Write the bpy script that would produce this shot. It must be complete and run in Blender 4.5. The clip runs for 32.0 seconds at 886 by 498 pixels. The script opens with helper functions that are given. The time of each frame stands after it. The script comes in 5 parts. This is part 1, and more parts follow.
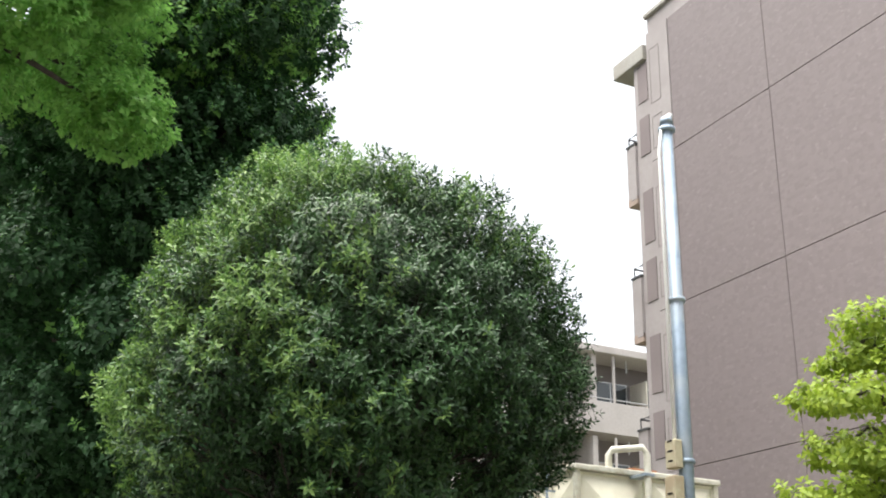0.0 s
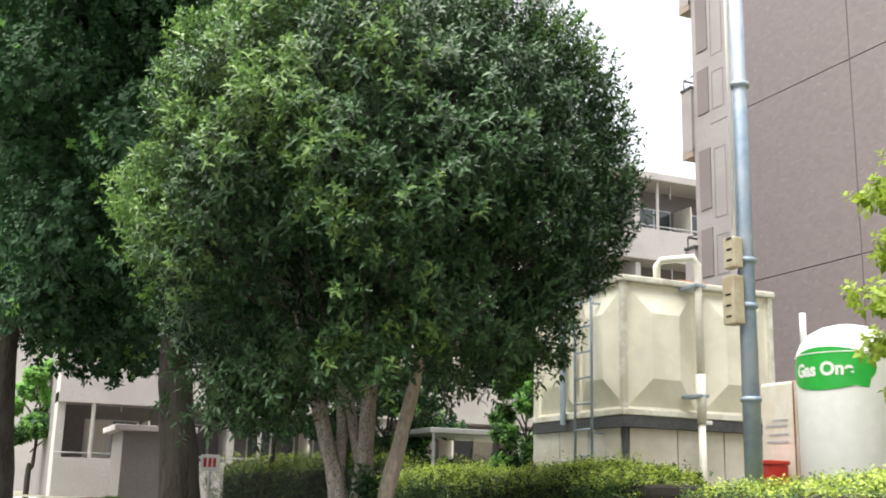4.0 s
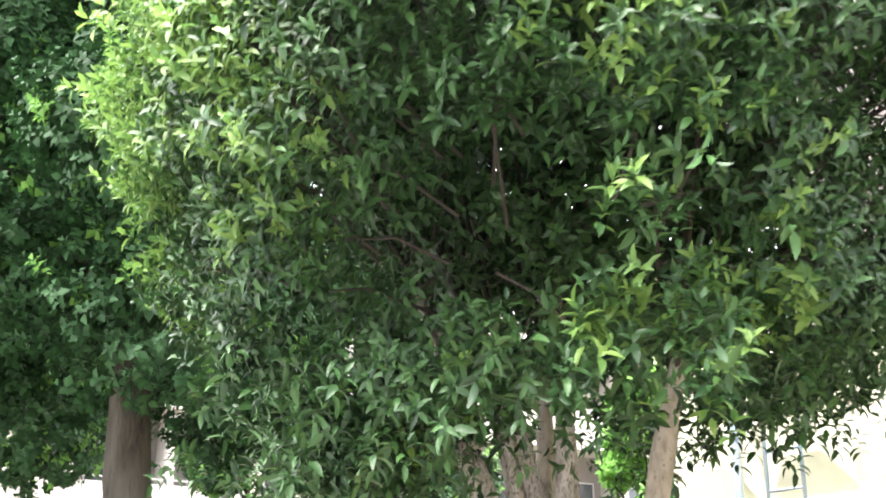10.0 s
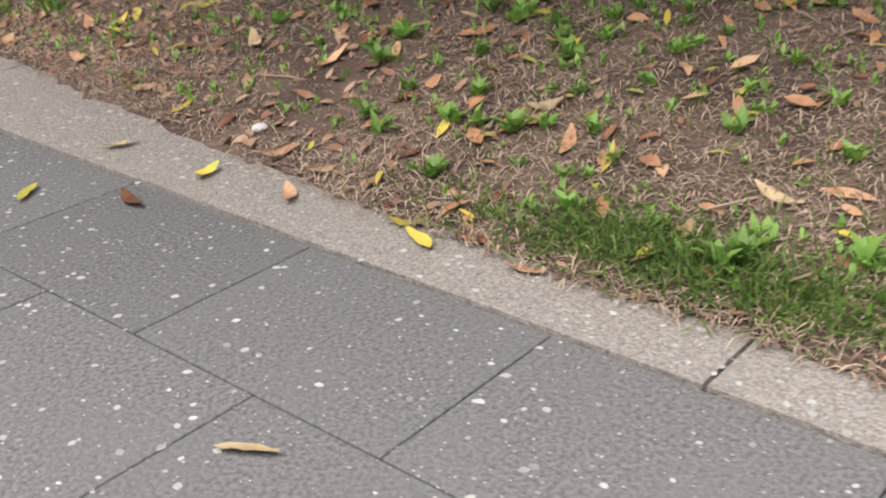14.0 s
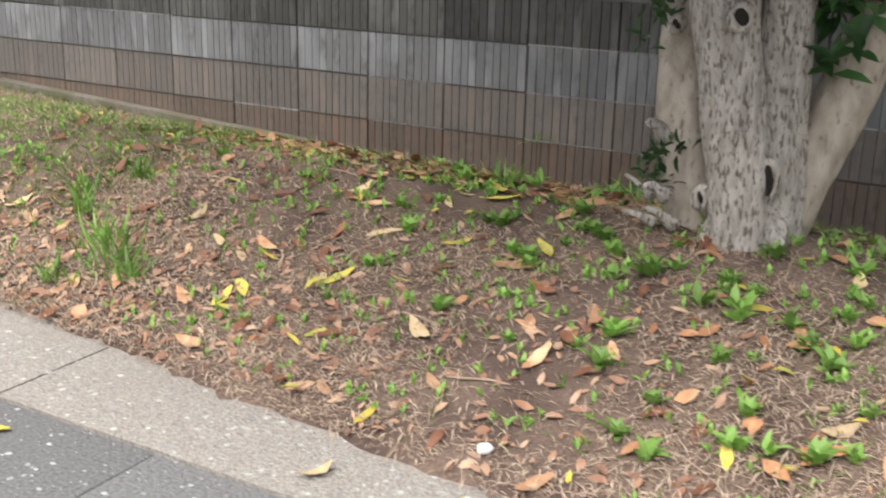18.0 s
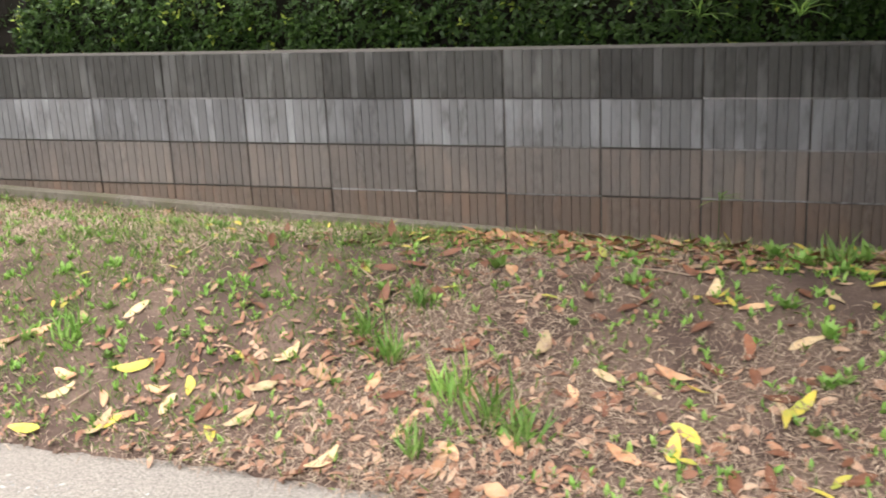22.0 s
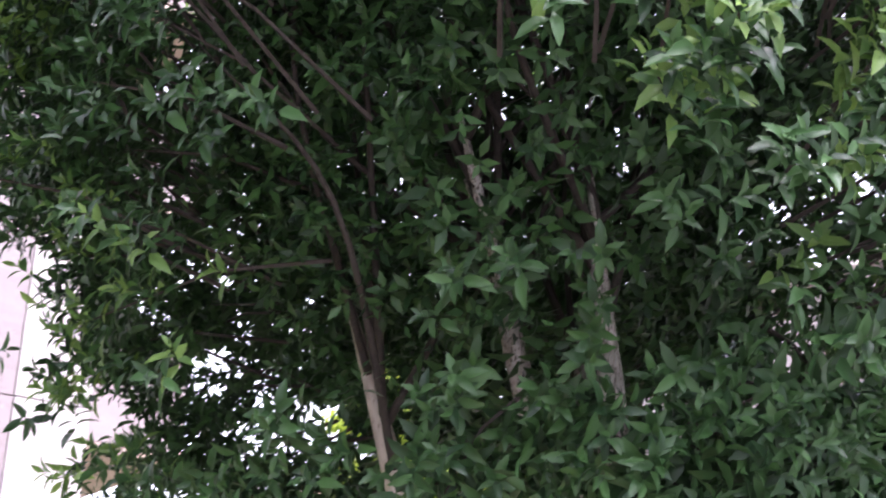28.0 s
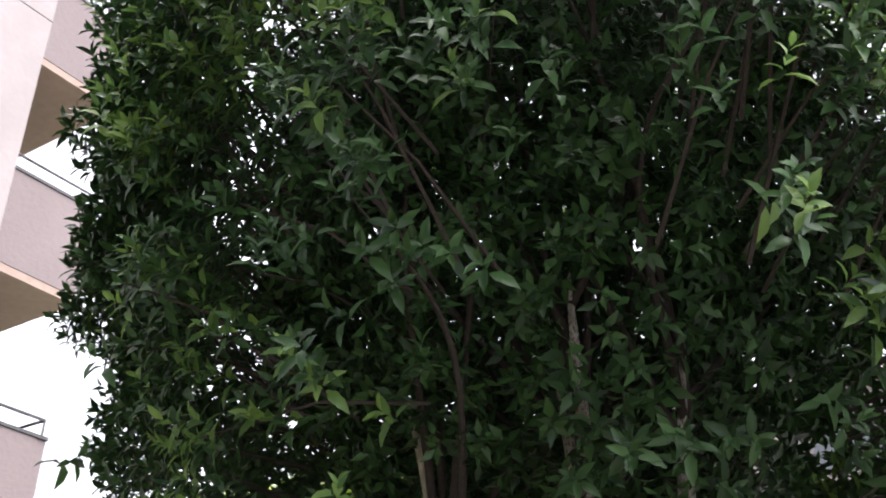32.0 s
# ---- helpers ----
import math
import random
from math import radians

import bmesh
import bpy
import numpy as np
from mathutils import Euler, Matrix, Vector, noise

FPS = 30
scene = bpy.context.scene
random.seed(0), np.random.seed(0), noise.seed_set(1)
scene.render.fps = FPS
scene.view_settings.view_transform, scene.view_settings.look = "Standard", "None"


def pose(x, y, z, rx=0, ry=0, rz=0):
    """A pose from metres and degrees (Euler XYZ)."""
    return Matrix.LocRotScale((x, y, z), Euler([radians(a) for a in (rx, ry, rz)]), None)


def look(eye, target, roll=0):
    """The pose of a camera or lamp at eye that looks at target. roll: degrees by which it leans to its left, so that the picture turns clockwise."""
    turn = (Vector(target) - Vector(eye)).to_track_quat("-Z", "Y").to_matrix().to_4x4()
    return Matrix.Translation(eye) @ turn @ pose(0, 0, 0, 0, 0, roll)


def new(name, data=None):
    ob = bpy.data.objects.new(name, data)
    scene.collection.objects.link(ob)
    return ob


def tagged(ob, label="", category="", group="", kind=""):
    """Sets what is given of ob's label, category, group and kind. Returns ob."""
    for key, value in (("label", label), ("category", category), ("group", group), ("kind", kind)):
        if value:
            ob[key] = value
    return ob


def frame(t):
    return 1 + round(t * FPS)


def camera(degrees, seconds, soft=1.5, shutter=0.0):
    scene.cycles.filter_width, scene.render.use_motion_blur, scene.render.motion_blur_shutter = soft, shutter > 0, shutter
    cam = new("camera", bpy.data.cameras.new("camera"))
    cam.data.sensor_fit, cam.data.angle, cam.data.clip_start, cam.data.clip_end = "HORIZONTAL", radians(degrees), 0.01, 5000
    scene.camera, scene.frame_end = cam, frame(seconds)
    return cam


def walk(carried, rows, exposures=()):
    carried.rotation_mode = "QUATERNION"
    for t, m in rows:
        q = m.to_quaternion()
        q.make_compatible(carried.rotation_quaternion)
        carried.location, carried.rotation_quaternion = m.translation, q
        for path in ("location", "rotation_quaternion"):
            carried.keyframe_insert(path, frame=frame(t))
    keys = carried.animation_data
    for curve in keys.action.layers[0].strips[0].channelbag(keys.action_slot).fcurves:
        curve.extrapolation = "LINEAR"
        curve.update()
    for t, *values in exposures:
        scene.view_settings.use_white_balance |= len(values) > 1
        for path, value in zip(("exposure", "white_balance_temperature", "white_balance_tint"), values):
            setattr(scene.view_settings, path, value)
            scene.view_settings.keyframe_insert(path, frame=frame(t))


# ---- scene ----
cam = camera(44.8, 32.0, soft=1.85, shutter=0.5)
PATH = [
    (0, (-0.353, -0.014, 1.114), (0.449, 1.663, 1.853), 1.6),
    (0.5, (-0.38, -0.025, 1.103), (0.457, 1.639, 1.83), 1.4),
    (1, (-0.331, -0.047, 1.102), (0.529, 1.621, 1.792), 1.7),
    (1.5, (-0.247, -0.072, 1.1), (0.606, 1.62, 1.738), 2.2),
    (2, (-0.149, -0.098, 1.092), (0.662, 1.636, 1.669), 2.5),
    (2.5, (-0.076, 0.022, 1.087), (0.705, 1.788, 1.606), 2.3),
    (3, (-0.067, 0.185, 1.072), (0.716, 1.963, 1.546), 1.8),
    (3.5, (0.05, 0.431, 1.039), (0.832, 2.216, 1.486), 1.5),
    (5.5, (0.06, 1.869, 1.02), (0.826, 3.653, 1.502), 1.4),
    (6, (0.092, 2.275, 1.033), (0.858, 4.051, 1.544), 0.8),
    (6.5, (0.104, 2.683, 1.036), (0.879, 4.446, 1.575), 0.0),
    (7, (0.11, 3.061, 1.052), (0.902, 4.811, 1.608), -0.5),
    (7.5, (0.191, 3.437, 1.078), (0.992, 5.179, 1.648), -0.5),
    (8, (0.184, 3.818, 1.081), (1.015, 5.539, 1.669), -0.6),
    (8.5, (0.242, 4.214, 1.067), (1.085, 5.921, 1.679), -0.4),
    (9, (0.276, 4.6, 1.06), (1.13, 6.294, 1.694), -0.1),
    (9.5, (0.301, 4.958, 1.07), (1.168, 6.639, 1.721), 0.3),
    (10, (0.356, 5.354, 1.06), (1.245, 7.014, 1.733), 0.5),
    (10.5, (0.36, 5.743, 0.976), (1.313, 7.37, 1.643), 0.7),
    (11, (0.399, 6.12, 0.936), (1.433, 7.751, 1.455), 0.3),
    (11.5, (0.462, 6.512, 0.927), (1.557, 8.172, 1.14), -0.8),
    (12, (0.478, 6.827, 0.946), (1.618, 8.462, 0.78), -2.5),
    (12.5, (0.499, 7.118, 0.925), (1.692, 8.656, 0.466), -3.0),
    (13, (0.556, 7.338, 0.92), (1.794, 8.765, 0.262), -3.0),
    (13.5, (0.575, 7.556, 0.914), (1.885, 8.851, 0.137), -2.3),
    (15.5, (0.597, 8.343, 1.002), (2.024, 9.284, -0.036), -1.7),
    (16, (0.576, 8.48, 1.037), (2.056, 9.398, 0.055), -1.0),
    (16.5, (0.531, 8.557, 1.077), (2.074, 9.483, 0.205), -0.5),
    (17, (0.435, 8.619, 1.103), (2.057, 9.527, 0.363), 0.2),
    (17.5, (0.377, 8.675, 1.127), (2.039, 9.577, 0.475), 1.1),
    (18, (0.359, 8.738, 1.119), (2.02, 9.687, 0.534), 1.3),
    (18.5, (0.328, 8.922, 1.147), (1.993, 9.879, 0.589), 0.6),
    (19, (0.279, 9.151, 1.181), (1.976, 10.06, 0.641), -1.2),
    (19.5, (0.2, 9.327, 1.216), (1.944, 10.139, 0.668), -1.9),
    (20, (0.186, 9.497, 1.219), (1.977, 10.203, 0.677), -2.5),
    (20.5, (0.177, 9.686, 1.289), (1.988, 10.33, 0.732), -3.1),
    (21, (0.138, 9.922, 1.291), (1.967, 10.528, 0.754), -2.6),
    (21.5, (0.162, 10.136, 1.271), (1.988, 10.751, 0.733), -2.4),
    (22, (0.193, 10.322, 1.252), (2.013, 10.947, 0.707), -2.7),
    (22.5, (0.202, 10.515, 1.235), (2.041, 11.101, 0.708), -2.8),
    (23, (0.196, 10.749, 1.222), (2.076, 11.231, 0.738), -1.9),
    (23.5, (0.247, 10.868, 1.208), (2.166, 11.254, 0.797), -1.4),
    (24, (0.259, 11.042, 1.195), (2.22, 11.236, 0.855), -1.6),
    (24.5, (0.322, 11.33, 1.181), (2.296, 11.207, 0.887), -1.9),
    (25, (0.39, 11.53, 1.175), (2.336, 11.125, 0.954), -1.4),
    (25.5, (0.416, 11.655, 1.181), (2.319, 11.043, 1.138), -0.8),
    (26, (0.476, 11.809, 1.291), (2.308, 11.032, 1.492), -0.3),
    (26.5, (0.472, 12.001, 1.348), (2.202, 11.106, 1.802), 0.7),
    (28.5, (0.862, 12.218, 1.394), (2.088, 10.901, 2.267), -1.5),
    (29, (0.826, 12.311, 1.399), (2.014, 11.008, 2.343), -0.5),
    (29.5, (0.823, 12.452, 1.427), (1.988, 11.147, 2.396), -0.2),
    (30, (0.922, 12.633, 1.423), (2.035, 11.299, 2.414), -1.2),
    (30.5, (1.016, 12.69, 1.421), (2.152, 11.383, 2.421), -0.5),
    (31, (1.135, 12.742, 1.419), (2.269, 11.433, 2.419), 0.6),
    (31.5, (1.247, 12.837, 1.424), (2.325, 11.479, 2.421), 1.2),
    (32, (1.376, 12.936, 1.446), (2.37, 11.509, 2.433), 1.0),
]
walk(cam, [(t, look(eye, target, roll)) for t, eye, target, roll in PATH],
     [(0, 1.3, 6500, 9), (3, 1.42, 6500, 9), (6, 1.68, 6500, 9), (8, 2.2, 6500, 10), (9, 2.7, 6500, 11), (10.2, 3.3, 6500, 12), (11, 2.65, 6500, 11), (12, 1.4, 6600, 11), (13, 0.77, 6600, 12), (16, 0.83, 6600, 13), (17, 1.35, 6500, 10),
      (18, 1.42, 6500, 10), (20, 1.44, 6550, 11), (23, 1.56, 6600, 12), (25, 1.75, 6500, 11), (26, 1.45, 6500, 12), (26.5, 1.5, 6500, 13), (28.5, 2.85, 5800, 33), (30, 2.5, 5800, 34), (31, 1.95, 6200, 23), (32, 1.85, 6300, 19)])

# ---- light ----
world = bpy.data.worlds.new("overcast")
scene.world = world
world.use_nodes = True
wn, wl = world.node_tree.nodes, world.node_tree.links
sky = wn.new("ShaderNodeTexSky")
sky.sky_type, sky.sun_disc = "NISHITA", False
sky.sun_elevation, sky.sun_rotation, sky.dust_density, sky.air_density = radians(73), radians(-80), 3.0, 1.0
cloud = wn.new("ShaderNodeMixRGB")
cloud.inputs[0].default_value = 0.86
cloud.inputs[2].default_value = (7.6, 7.8, 8.1, 1)
wl.new(sky.outputs[0], cloud.inputs[1])
wl.new(cloud.outputs[0], wn["Background"].inputs[0])
wn["Background"].inputs[1].default_value = 0.08
sun_data = bpy.data.lights.new("sun", "SUN")
sun_data.energy, sun_data.angle, sun_data.color = 4.4, radians(70), (1.0, 0.96, 0.9)
sun = new("sun", sun_data)
sun.matrix_world = look((-7.5, 9.5, 32), (2, 8, 0))


# ---- materials ----
def ramp_mix(nt, fac, a, b):
    m = nt.nodes.new("ShaderNodeMixRGB")
    nt.links.new(fac, m.inputs[0])
    for k, v in ((1, a), (2, b)):
        if isinstance(v, tuple):
            m.inputs[k].default_value = (*v, 1)
        else:
            nt.links.new(v, m.inputs[k])
    return m.outputs[0]


def noise_fac(nt, scale, lo, hi, detail=5.0, stretch=(1, 1, 1)):
    geo = nt.nodes.new("ShaderNodeNewGeometry")
    mapping = nt.nodes.new("ShaderNodeMapping")
    mapping.inputs["Scale"].default_value = stretch
    tex = nt.nodes.new("ShaderNodeTexNoise")
    tex.inputs["Scale"].default_value, tex.inputs["Detail"].default_value = scale, detail
    ramp = nt.nodes.new("ShaderNodeMapRange")
    ramp.inputs[1].default_value, ramp.inputs[2].default_value = lo, hi
    nt.links.new(geo.outputs["Position"], mapping.inputs[0])
    nt.links.new(mapping.outputs[0], tex.inputs["Vector"])
    nt.links.new(tex.outputs[0], ramp.inputs[0])
    return ramp.outputs[0]


def material(name, col, col2=None, fine=60.0, coarse=3.0, rough=0.8, metal=0.0, bump=0.2, col3=None, stretch=(1, 1, 1),
             rand=0.0, island=None, depth=0.01, coarse_range=(0.45, 0.62), fine_range=(0.35, 0.7), spec=0.5, translucent=0.0):
    """A surface with two scales of variation: a grain from col to col2 and stains of col3."""
    m = bpy.data.materials.new(name)
    m.use_nodes = True
    nt = m.node_tree
    bsdf = nt.nodes["Principled BSDF"]
    bsdf.inputs["Roughness"].default_value, bsdf.inputs["Metallic"].default_value = rough, metal
    bsdf.inputs["Specular IOR Level"].default_value = spec
    col2 = col2 or tuple(c * 0.8 for c in col)
    grain = noise_fac(nt, fine, *fine_range, stretch=stretch)
    out = ramp_mix(nt, grain, col, col2)
    if col3:
        out = ramp_mix(nt, noise_fac(nt, coarse, *coarse_range, stretch=stretch), out, col3)
    if rand or island:
        if island:
            src = nt.nodes.new("ShaderNodeNewGeometry").outputs["Random Per Island"]
            out = ramp_mix(nt, src, out, island)
        if rand:
            src = nt.nodes.new("ShaderNodeObjectInfo").outputs["Random"]
            hsv = nt.nodes.new("ShaderNodeHueSaturation")
            mr = nt.nodes.new("ShaderNodeMapRange")
            mr.inputs[3].default_value, mr.inputs[4].default_value = 1 - rand, 1 + rand
            nt.links.new(src, mr.inputs[0])
            nt.links.new(mr.outputs[0], hsv.inputs["Value"])
            nt.links.new(out, hsv.inputs["Color"])
            out = hsv.outputs[0]
    nt.links.new(out, bsdf.inputs["Base Color"])
    if bump:
        b = nt.nodes.new("ShaderNodeBump")
        b.inputs["Strength"].default_value, b.inputs["Distance"].default_value = bump, depth
        nt.links.new(grain, b.inputs["Height"])
        nt.links.new(b.outputs[0], bsdf.inputs["Normal"])
    if translucent:
        tr = nt.nodes.new("ShaderNodeBsdfTranslucent")
        mix = nt.nodes.new("ShaderNodeMixShader")
        mix.inputs[0].default_value = translucent
        nt.links.new(out, tr.inputs["Color"])
        nt.links.new(bsdf.outputs[0], mix.inputs[1])
        nt.links.new(tr.outputs[0], mix.inputs[2])
        nt.links.new(mix.outputs[0], nt.nodes["Material Output"].inputs[0])
    return m


def leaf_material(name, dark, light, gloss=0.4, translucent=0.15, sheen=0.35):
    return material(name, dark, tuple(c * 0.75 for c in dark), fine=25, rough=gloss, bump=0, island=light, translucent=translucent, spec=sheen)


M = {
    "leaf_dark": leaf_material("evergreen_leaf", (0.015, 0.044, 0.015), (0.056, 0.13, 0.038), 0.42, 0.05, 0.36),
    "leaf_young_lit": leaf_material("young_lit_leaf", (0.07, 0.165, 0.045), (0.21, 0.34, 0.08), 0.45, 0.36, 0.45),
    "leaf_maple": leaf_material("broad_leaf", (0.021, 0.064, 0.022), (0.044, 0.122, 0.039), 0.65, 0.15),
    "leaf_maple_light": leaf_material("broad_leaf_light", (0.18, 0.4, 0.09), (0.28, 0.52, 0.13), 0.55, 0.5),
    "leaf_yellow": leaf_material("yellow_green_leaf", (0.2, 0.3, 0.03), (0.36, 0.46, 0.06), 0.5, 0.4),
    "leaf_hedge": leaf_material("hedge_leaf", (0.022, 0.056, 0.011), (0.062, 0.122, 0.022), 0.45, 0.12),
    "leaf_hedge_new": leaf_material("hedge_new_leaf", (0.28, 0.39, 0.055), (0.48, 0.57, 0.1), 0.45, 0.3),
    "bark": material("pale_bark", (0.48, 0.445, 0.41), (0.32, 0.288, 0.26), fine=40, coarse=125, rough=0.9, bump=0.9, col3=(0.15, 0.127, 0.108), stretch=(1, 1, 0.33), fine_range=(0.4, 0.66), coarse_range=(0.52, 0.62)),
    "bark_dark": material("dark_bark", (0.075, 0.062, 0.05), (0.03, 0.024, 0.02), fine=30, coarse=5, rough=0.95, bump=0.9, col3=(0.09, 0.08, 0.065), stretch=(1, 1, 0.2)),
    "bark_smooth": material("smooth_pale_bark", (0.46, 0.405, 0.345), (0.29, 0.245, 0.2), fine=28, coarse=70, rough=0.85, bump=0.5, col3=(0.2, 0.165, 0.13), stretch=(1, 1, 0.45), fine_range=(0.38, 0.72), coarse_range=(0.6, 0.7)),
    # near-black that stands for shade inside hedges, knot holes and vent slots
    "hollow": material("inner_shade_black", (0.02, 0.016, 0.012), rough=1, bump=0.3),
    "twig": material("twig", (0.05, 0.04, 0.032), (0.03, 0.024, 0.02), fine=80, rough=0.9),
    "soil": material("soil", (0.125, 0.085, 0.067), (0.205, 0.145, 0.115), fine=130, coarse=4.5, rough=1, bump=0.4, col3=(0.09, 0.059, 0.048), depth=0.01, fine_range=(0.36, 0.7), coarse_range=(0.42, 0.6)),
    "straw": material("dry_grass", (0.68, 0.55, 0.42), (0.52, 0.4, 0.3), fine=20, rough=0.9, bump=0, island=(0.22, 0.145, 0.115), translucent=0.1),
    "grass": leaf_material("grass", (0.075, 0.17, 0.035), (0.22, 0.3, 0.08), 0.6, 0.3),
    "weed": material("weed_leaf", (0.165, 0.35, 0.065), (0.115, 0.265, 0.05), fine=60, rough=0.5, bump=0, rand=0.3, island=(0.29, 0.46, 0.11), translucent=0.3),
    "fall_orange": material("fallen_orange", (0.54, 0.3, 0.175), (0.38, 0.19, 0.105), fine=40, coarse=14, rough=0.6, bump=0.2, col3=(0.66, 0.42, 0.25), rand=0.35),
    "fall_orange_mix": material("fallen_mixed", (0.58, 0.31, 0.165), (0.46, 0.215, 0.1), fine=40, coarse=14, rough=0.65, bump=0.2, col3=(0.66, 0.43, 0.26), island=(0.3, 0.13, 0.065)),
    "fall_brown": material("fallen_brown", (0.27, 0.11, 0.06), (0.17, 0.07, 0.04), fine=40, rough=0.6, bump=0.2, rand=0.4),
    "fall_yellow": material("fallen_yellow", (0.66, 0.5, 0.08), (0.58, 0.47, 0.1), fine=40, coarse=20, rough=0.5, bump=0.2, col3=(0.42, 0.45, 0.09), rand=0.25),
    "fall_tan": material("fallen_tan", (0.62, 0.48, 0.29), (0.5, 0.35, 0.2), fine=40, rough=0.7, bump=0.2, rand=0.3),
    "litter": material("leaf_litter", (0.6, 0.43, 0.31), (0.46, 0.28, 0.18), fine=30, coarse=9, rough=0.8, bump=0, col3=(0.4, 0.21, 0.125), island=(0.22, 0.1, 0.065)),
    "slab": material("paving_slab", (0.185, 0.182, 0.188), (0.09, 0.088, 0.092), fine=120, coarse=4, rough=0.9, bump=0.4, col3=(0.15, 0.148, 0.152), rand=0.1, depth=0.003, fine_range=(0.36, 0.68), coarse_range=(0.45, 0.9)),
    "crumb": material("soil_crumb", (0.17, 0.115, 0.088), (0.11, 0.072, 0.056), fine=50, rough=1, bump=0, island=(0.25, 0.18, 0.14)),
    "chip": material("white_stone_chip", (0.62, 0.61, 0.59), (0.45, 0.45, 0.44), fine=40, rough=0.7, bump=0, island=(0.22, 0.22, 0.22)),
    "joint": material("paving_joint", (0.085, 0.082, 0.08), (0.12, 0.115, 0.11), fine=90, rough=1),
    "edging": material("concrete_edging", (0.4, 0.366, 0.335), (0.2, 0.182, 0.168), fine=150, coarse=3, rough=0.95, bump=0.6, col3=(0.3, 0.27, 0.243), depth=0.005, coarse_range=(0.5, 1.0)),
    "asphalt": material("asphalt", (0.075, 0.075, 0.075), (0.045, 0.045, 0.045), fine=150, coarse=1.5, rough=0.95, col3=(0.1, 0.098, 0.095)),
    "block": material("grey_block", (0.235, 0.237, 0.245), (0.13, 0.13, 0.133), fine=55, coarse=8, rough=0.95, bump=0.4, col3=(0.36, 0.37, 0.39), rand=0.2, island=(0.205, 0.207, 0.215), depth=0.004, stretch=(1, 1, 0.4)),
    "block_top": material("dark_block", (0.11, 0.109, 0.105), (0.055, 0.054, 0.051), fine=55, coarse=9, rough=0.95, bump=0.4, col3=(0.185, 0.185, 0.183), rand=0.28, island=(0.088, 0.087, 0.083), depth=0.004, stretch=(1, 1, 0.35)),
    "block_low": material("muddy_block", (0.218, 0.2, 0.188), (0.14, 0.125, 0.115), fine=55, coarse=8, rough=0.95, bump=0.4, col3=(0.25, 0.212, 0.188), rand=0.12, island=(0.19, 0.172, 0.16), depth=0.004, stretch=(1, 1, 0.5)),
    "footing": material("footing_concrete", (0.27, 0.25, 0.21), (0.18, 0.16, 0.13), fine=50, coarse=3, rough=0.95, bump=0.4, col3=(0.17, 0.16, 0.11)),
    "joint_pale": material("limed_joint", (0.4, 0.4, 0.4), (0.15, 0.15, 0.15), fine=30, coarse=6, rough=1, bump=0.3, col3=(0.24, 0.235, 0.23), rand=0.3),
    "block_mud": material("splashed_block", (0.2, 0.162, 0.138), (0.13, 0.1, 0.082), fine=55, coarse=8, rough=0.95, bump=0.4, col3=(0.215, 0.15, 0.115), rand=0.12, island=(0.17, 0.134, 0.112), depth=0.004, stretch=(1, 1, 0.5)),
    "mortar": material("mortar", (0.13, 0.12, 0.11), (0.08, 0.075, 0.068), fine=60, rough=1),
    "concrete": material("concrete", (0.4, 0.385, 0.36), (0.3, 0.285, 0.26), fine=40, coarse=2, rough=0.9, bump=0.25, col3=(0.32, 0.3, 0.27)),
    "tank": material("cream_panel", (0.74, 0.71, 0.59), (0.68, 0.65, 0.53), fine=9, coarse=2.5, rough=0.5, bump=0.05, col3=(0.63, 0.6, 0.49)),
    "tank_rim": material("cream_flange", (0.68, 0.67, 0.6), (0.55, 0.53, 0.45), fine=15, coarse=4, rough=0.5, bump=0.05, col3=(0.45, 0.42, 0.33)),
    "steel_dark": material("dark_steel", (0.06, 0.063, 0.07), (0.1, 0.1, 0.1), fine=25, rough=0.6, metal=0.3, bump=0.1),
    "base_board": material("base_panel", (0.6, 0.575, 0.51), (0.53, 0.505, 0.44), fine=10, coarse=2, rough=0.7, bump=0.1, col3=(0.48, 0.45, 0.37)),
    "galv": material("galvanised_steel", (0.27, 0.34, 0.43), (0.22, 0.28, 0.35), fine=18, coarse=3, rough=0.5, metal=0.25, bump=0.06, col3=(0.33, 0.38, 0.44)),
    "pvc": material("pale_pipe", (0.68, 0.66, 0.58), (0.6, 0.58, 0.5), fine=14, rough=0.45, bump=0.03),
    "beige_box": material("beige_box", (0.45, 0.41, 0.29), (0.36, 0.32, 0.22), fine=20, coarse=6, rough=0.6, bump=0.08, col3=(0.34, 0.28, 0.19)),
    "white": material("white_enamel", (0.8, 0.8, 0.79), (0.74, 0.74, 0.73), fine=12, coarse=2, rough=0.35, bump=0.02, col3=(0.76, 0.76, 0.74)),
    "green": material("green_print", (0.03, 0.42, 0.06), (0.03, 0.37, 0.05), fine=12, rough=0.4, bump=0.0),
    "red": material("red_paint", (0.55, 0.03, 0.025), (0.42, 0.02, 0.02), fine=15, coarse=6, rough=0.4, bump=0.04, col3=(0.48, 0.05, 0.03)),
    "blue": material("blue_print", (0.02, 0.06, 0.5), (0.02, 0.05, 0.42), fine=15, rough=0.4, bump=0),
    "cream_paint": material("cream_paint", (0.74, 0.71, 0.64), (0.66, 0.62, 0.54), fine=18, coarse=5, rough=0.6, bump=0.1, col3=(0.68, 0.61, 0.5)),
    "rust": material("rust", (0.35, 0.15, 0.06), (0.2, 0.08, 0.04), fine=30, rough=0.9, bump=0.3),
    "tile": material("mauve_tile", (0.182, 0.15, 0.154), (0.17, 0.139, 0.143), fine=45, coarse=11.0, rough=0.65, bump=0.08, island=(0.2, 0.167, 0.171), col3=(0.23, 0.196, 0.2), coarse_range=(0.54, 0.68), stretch=(1, 0.7, 1.2)),
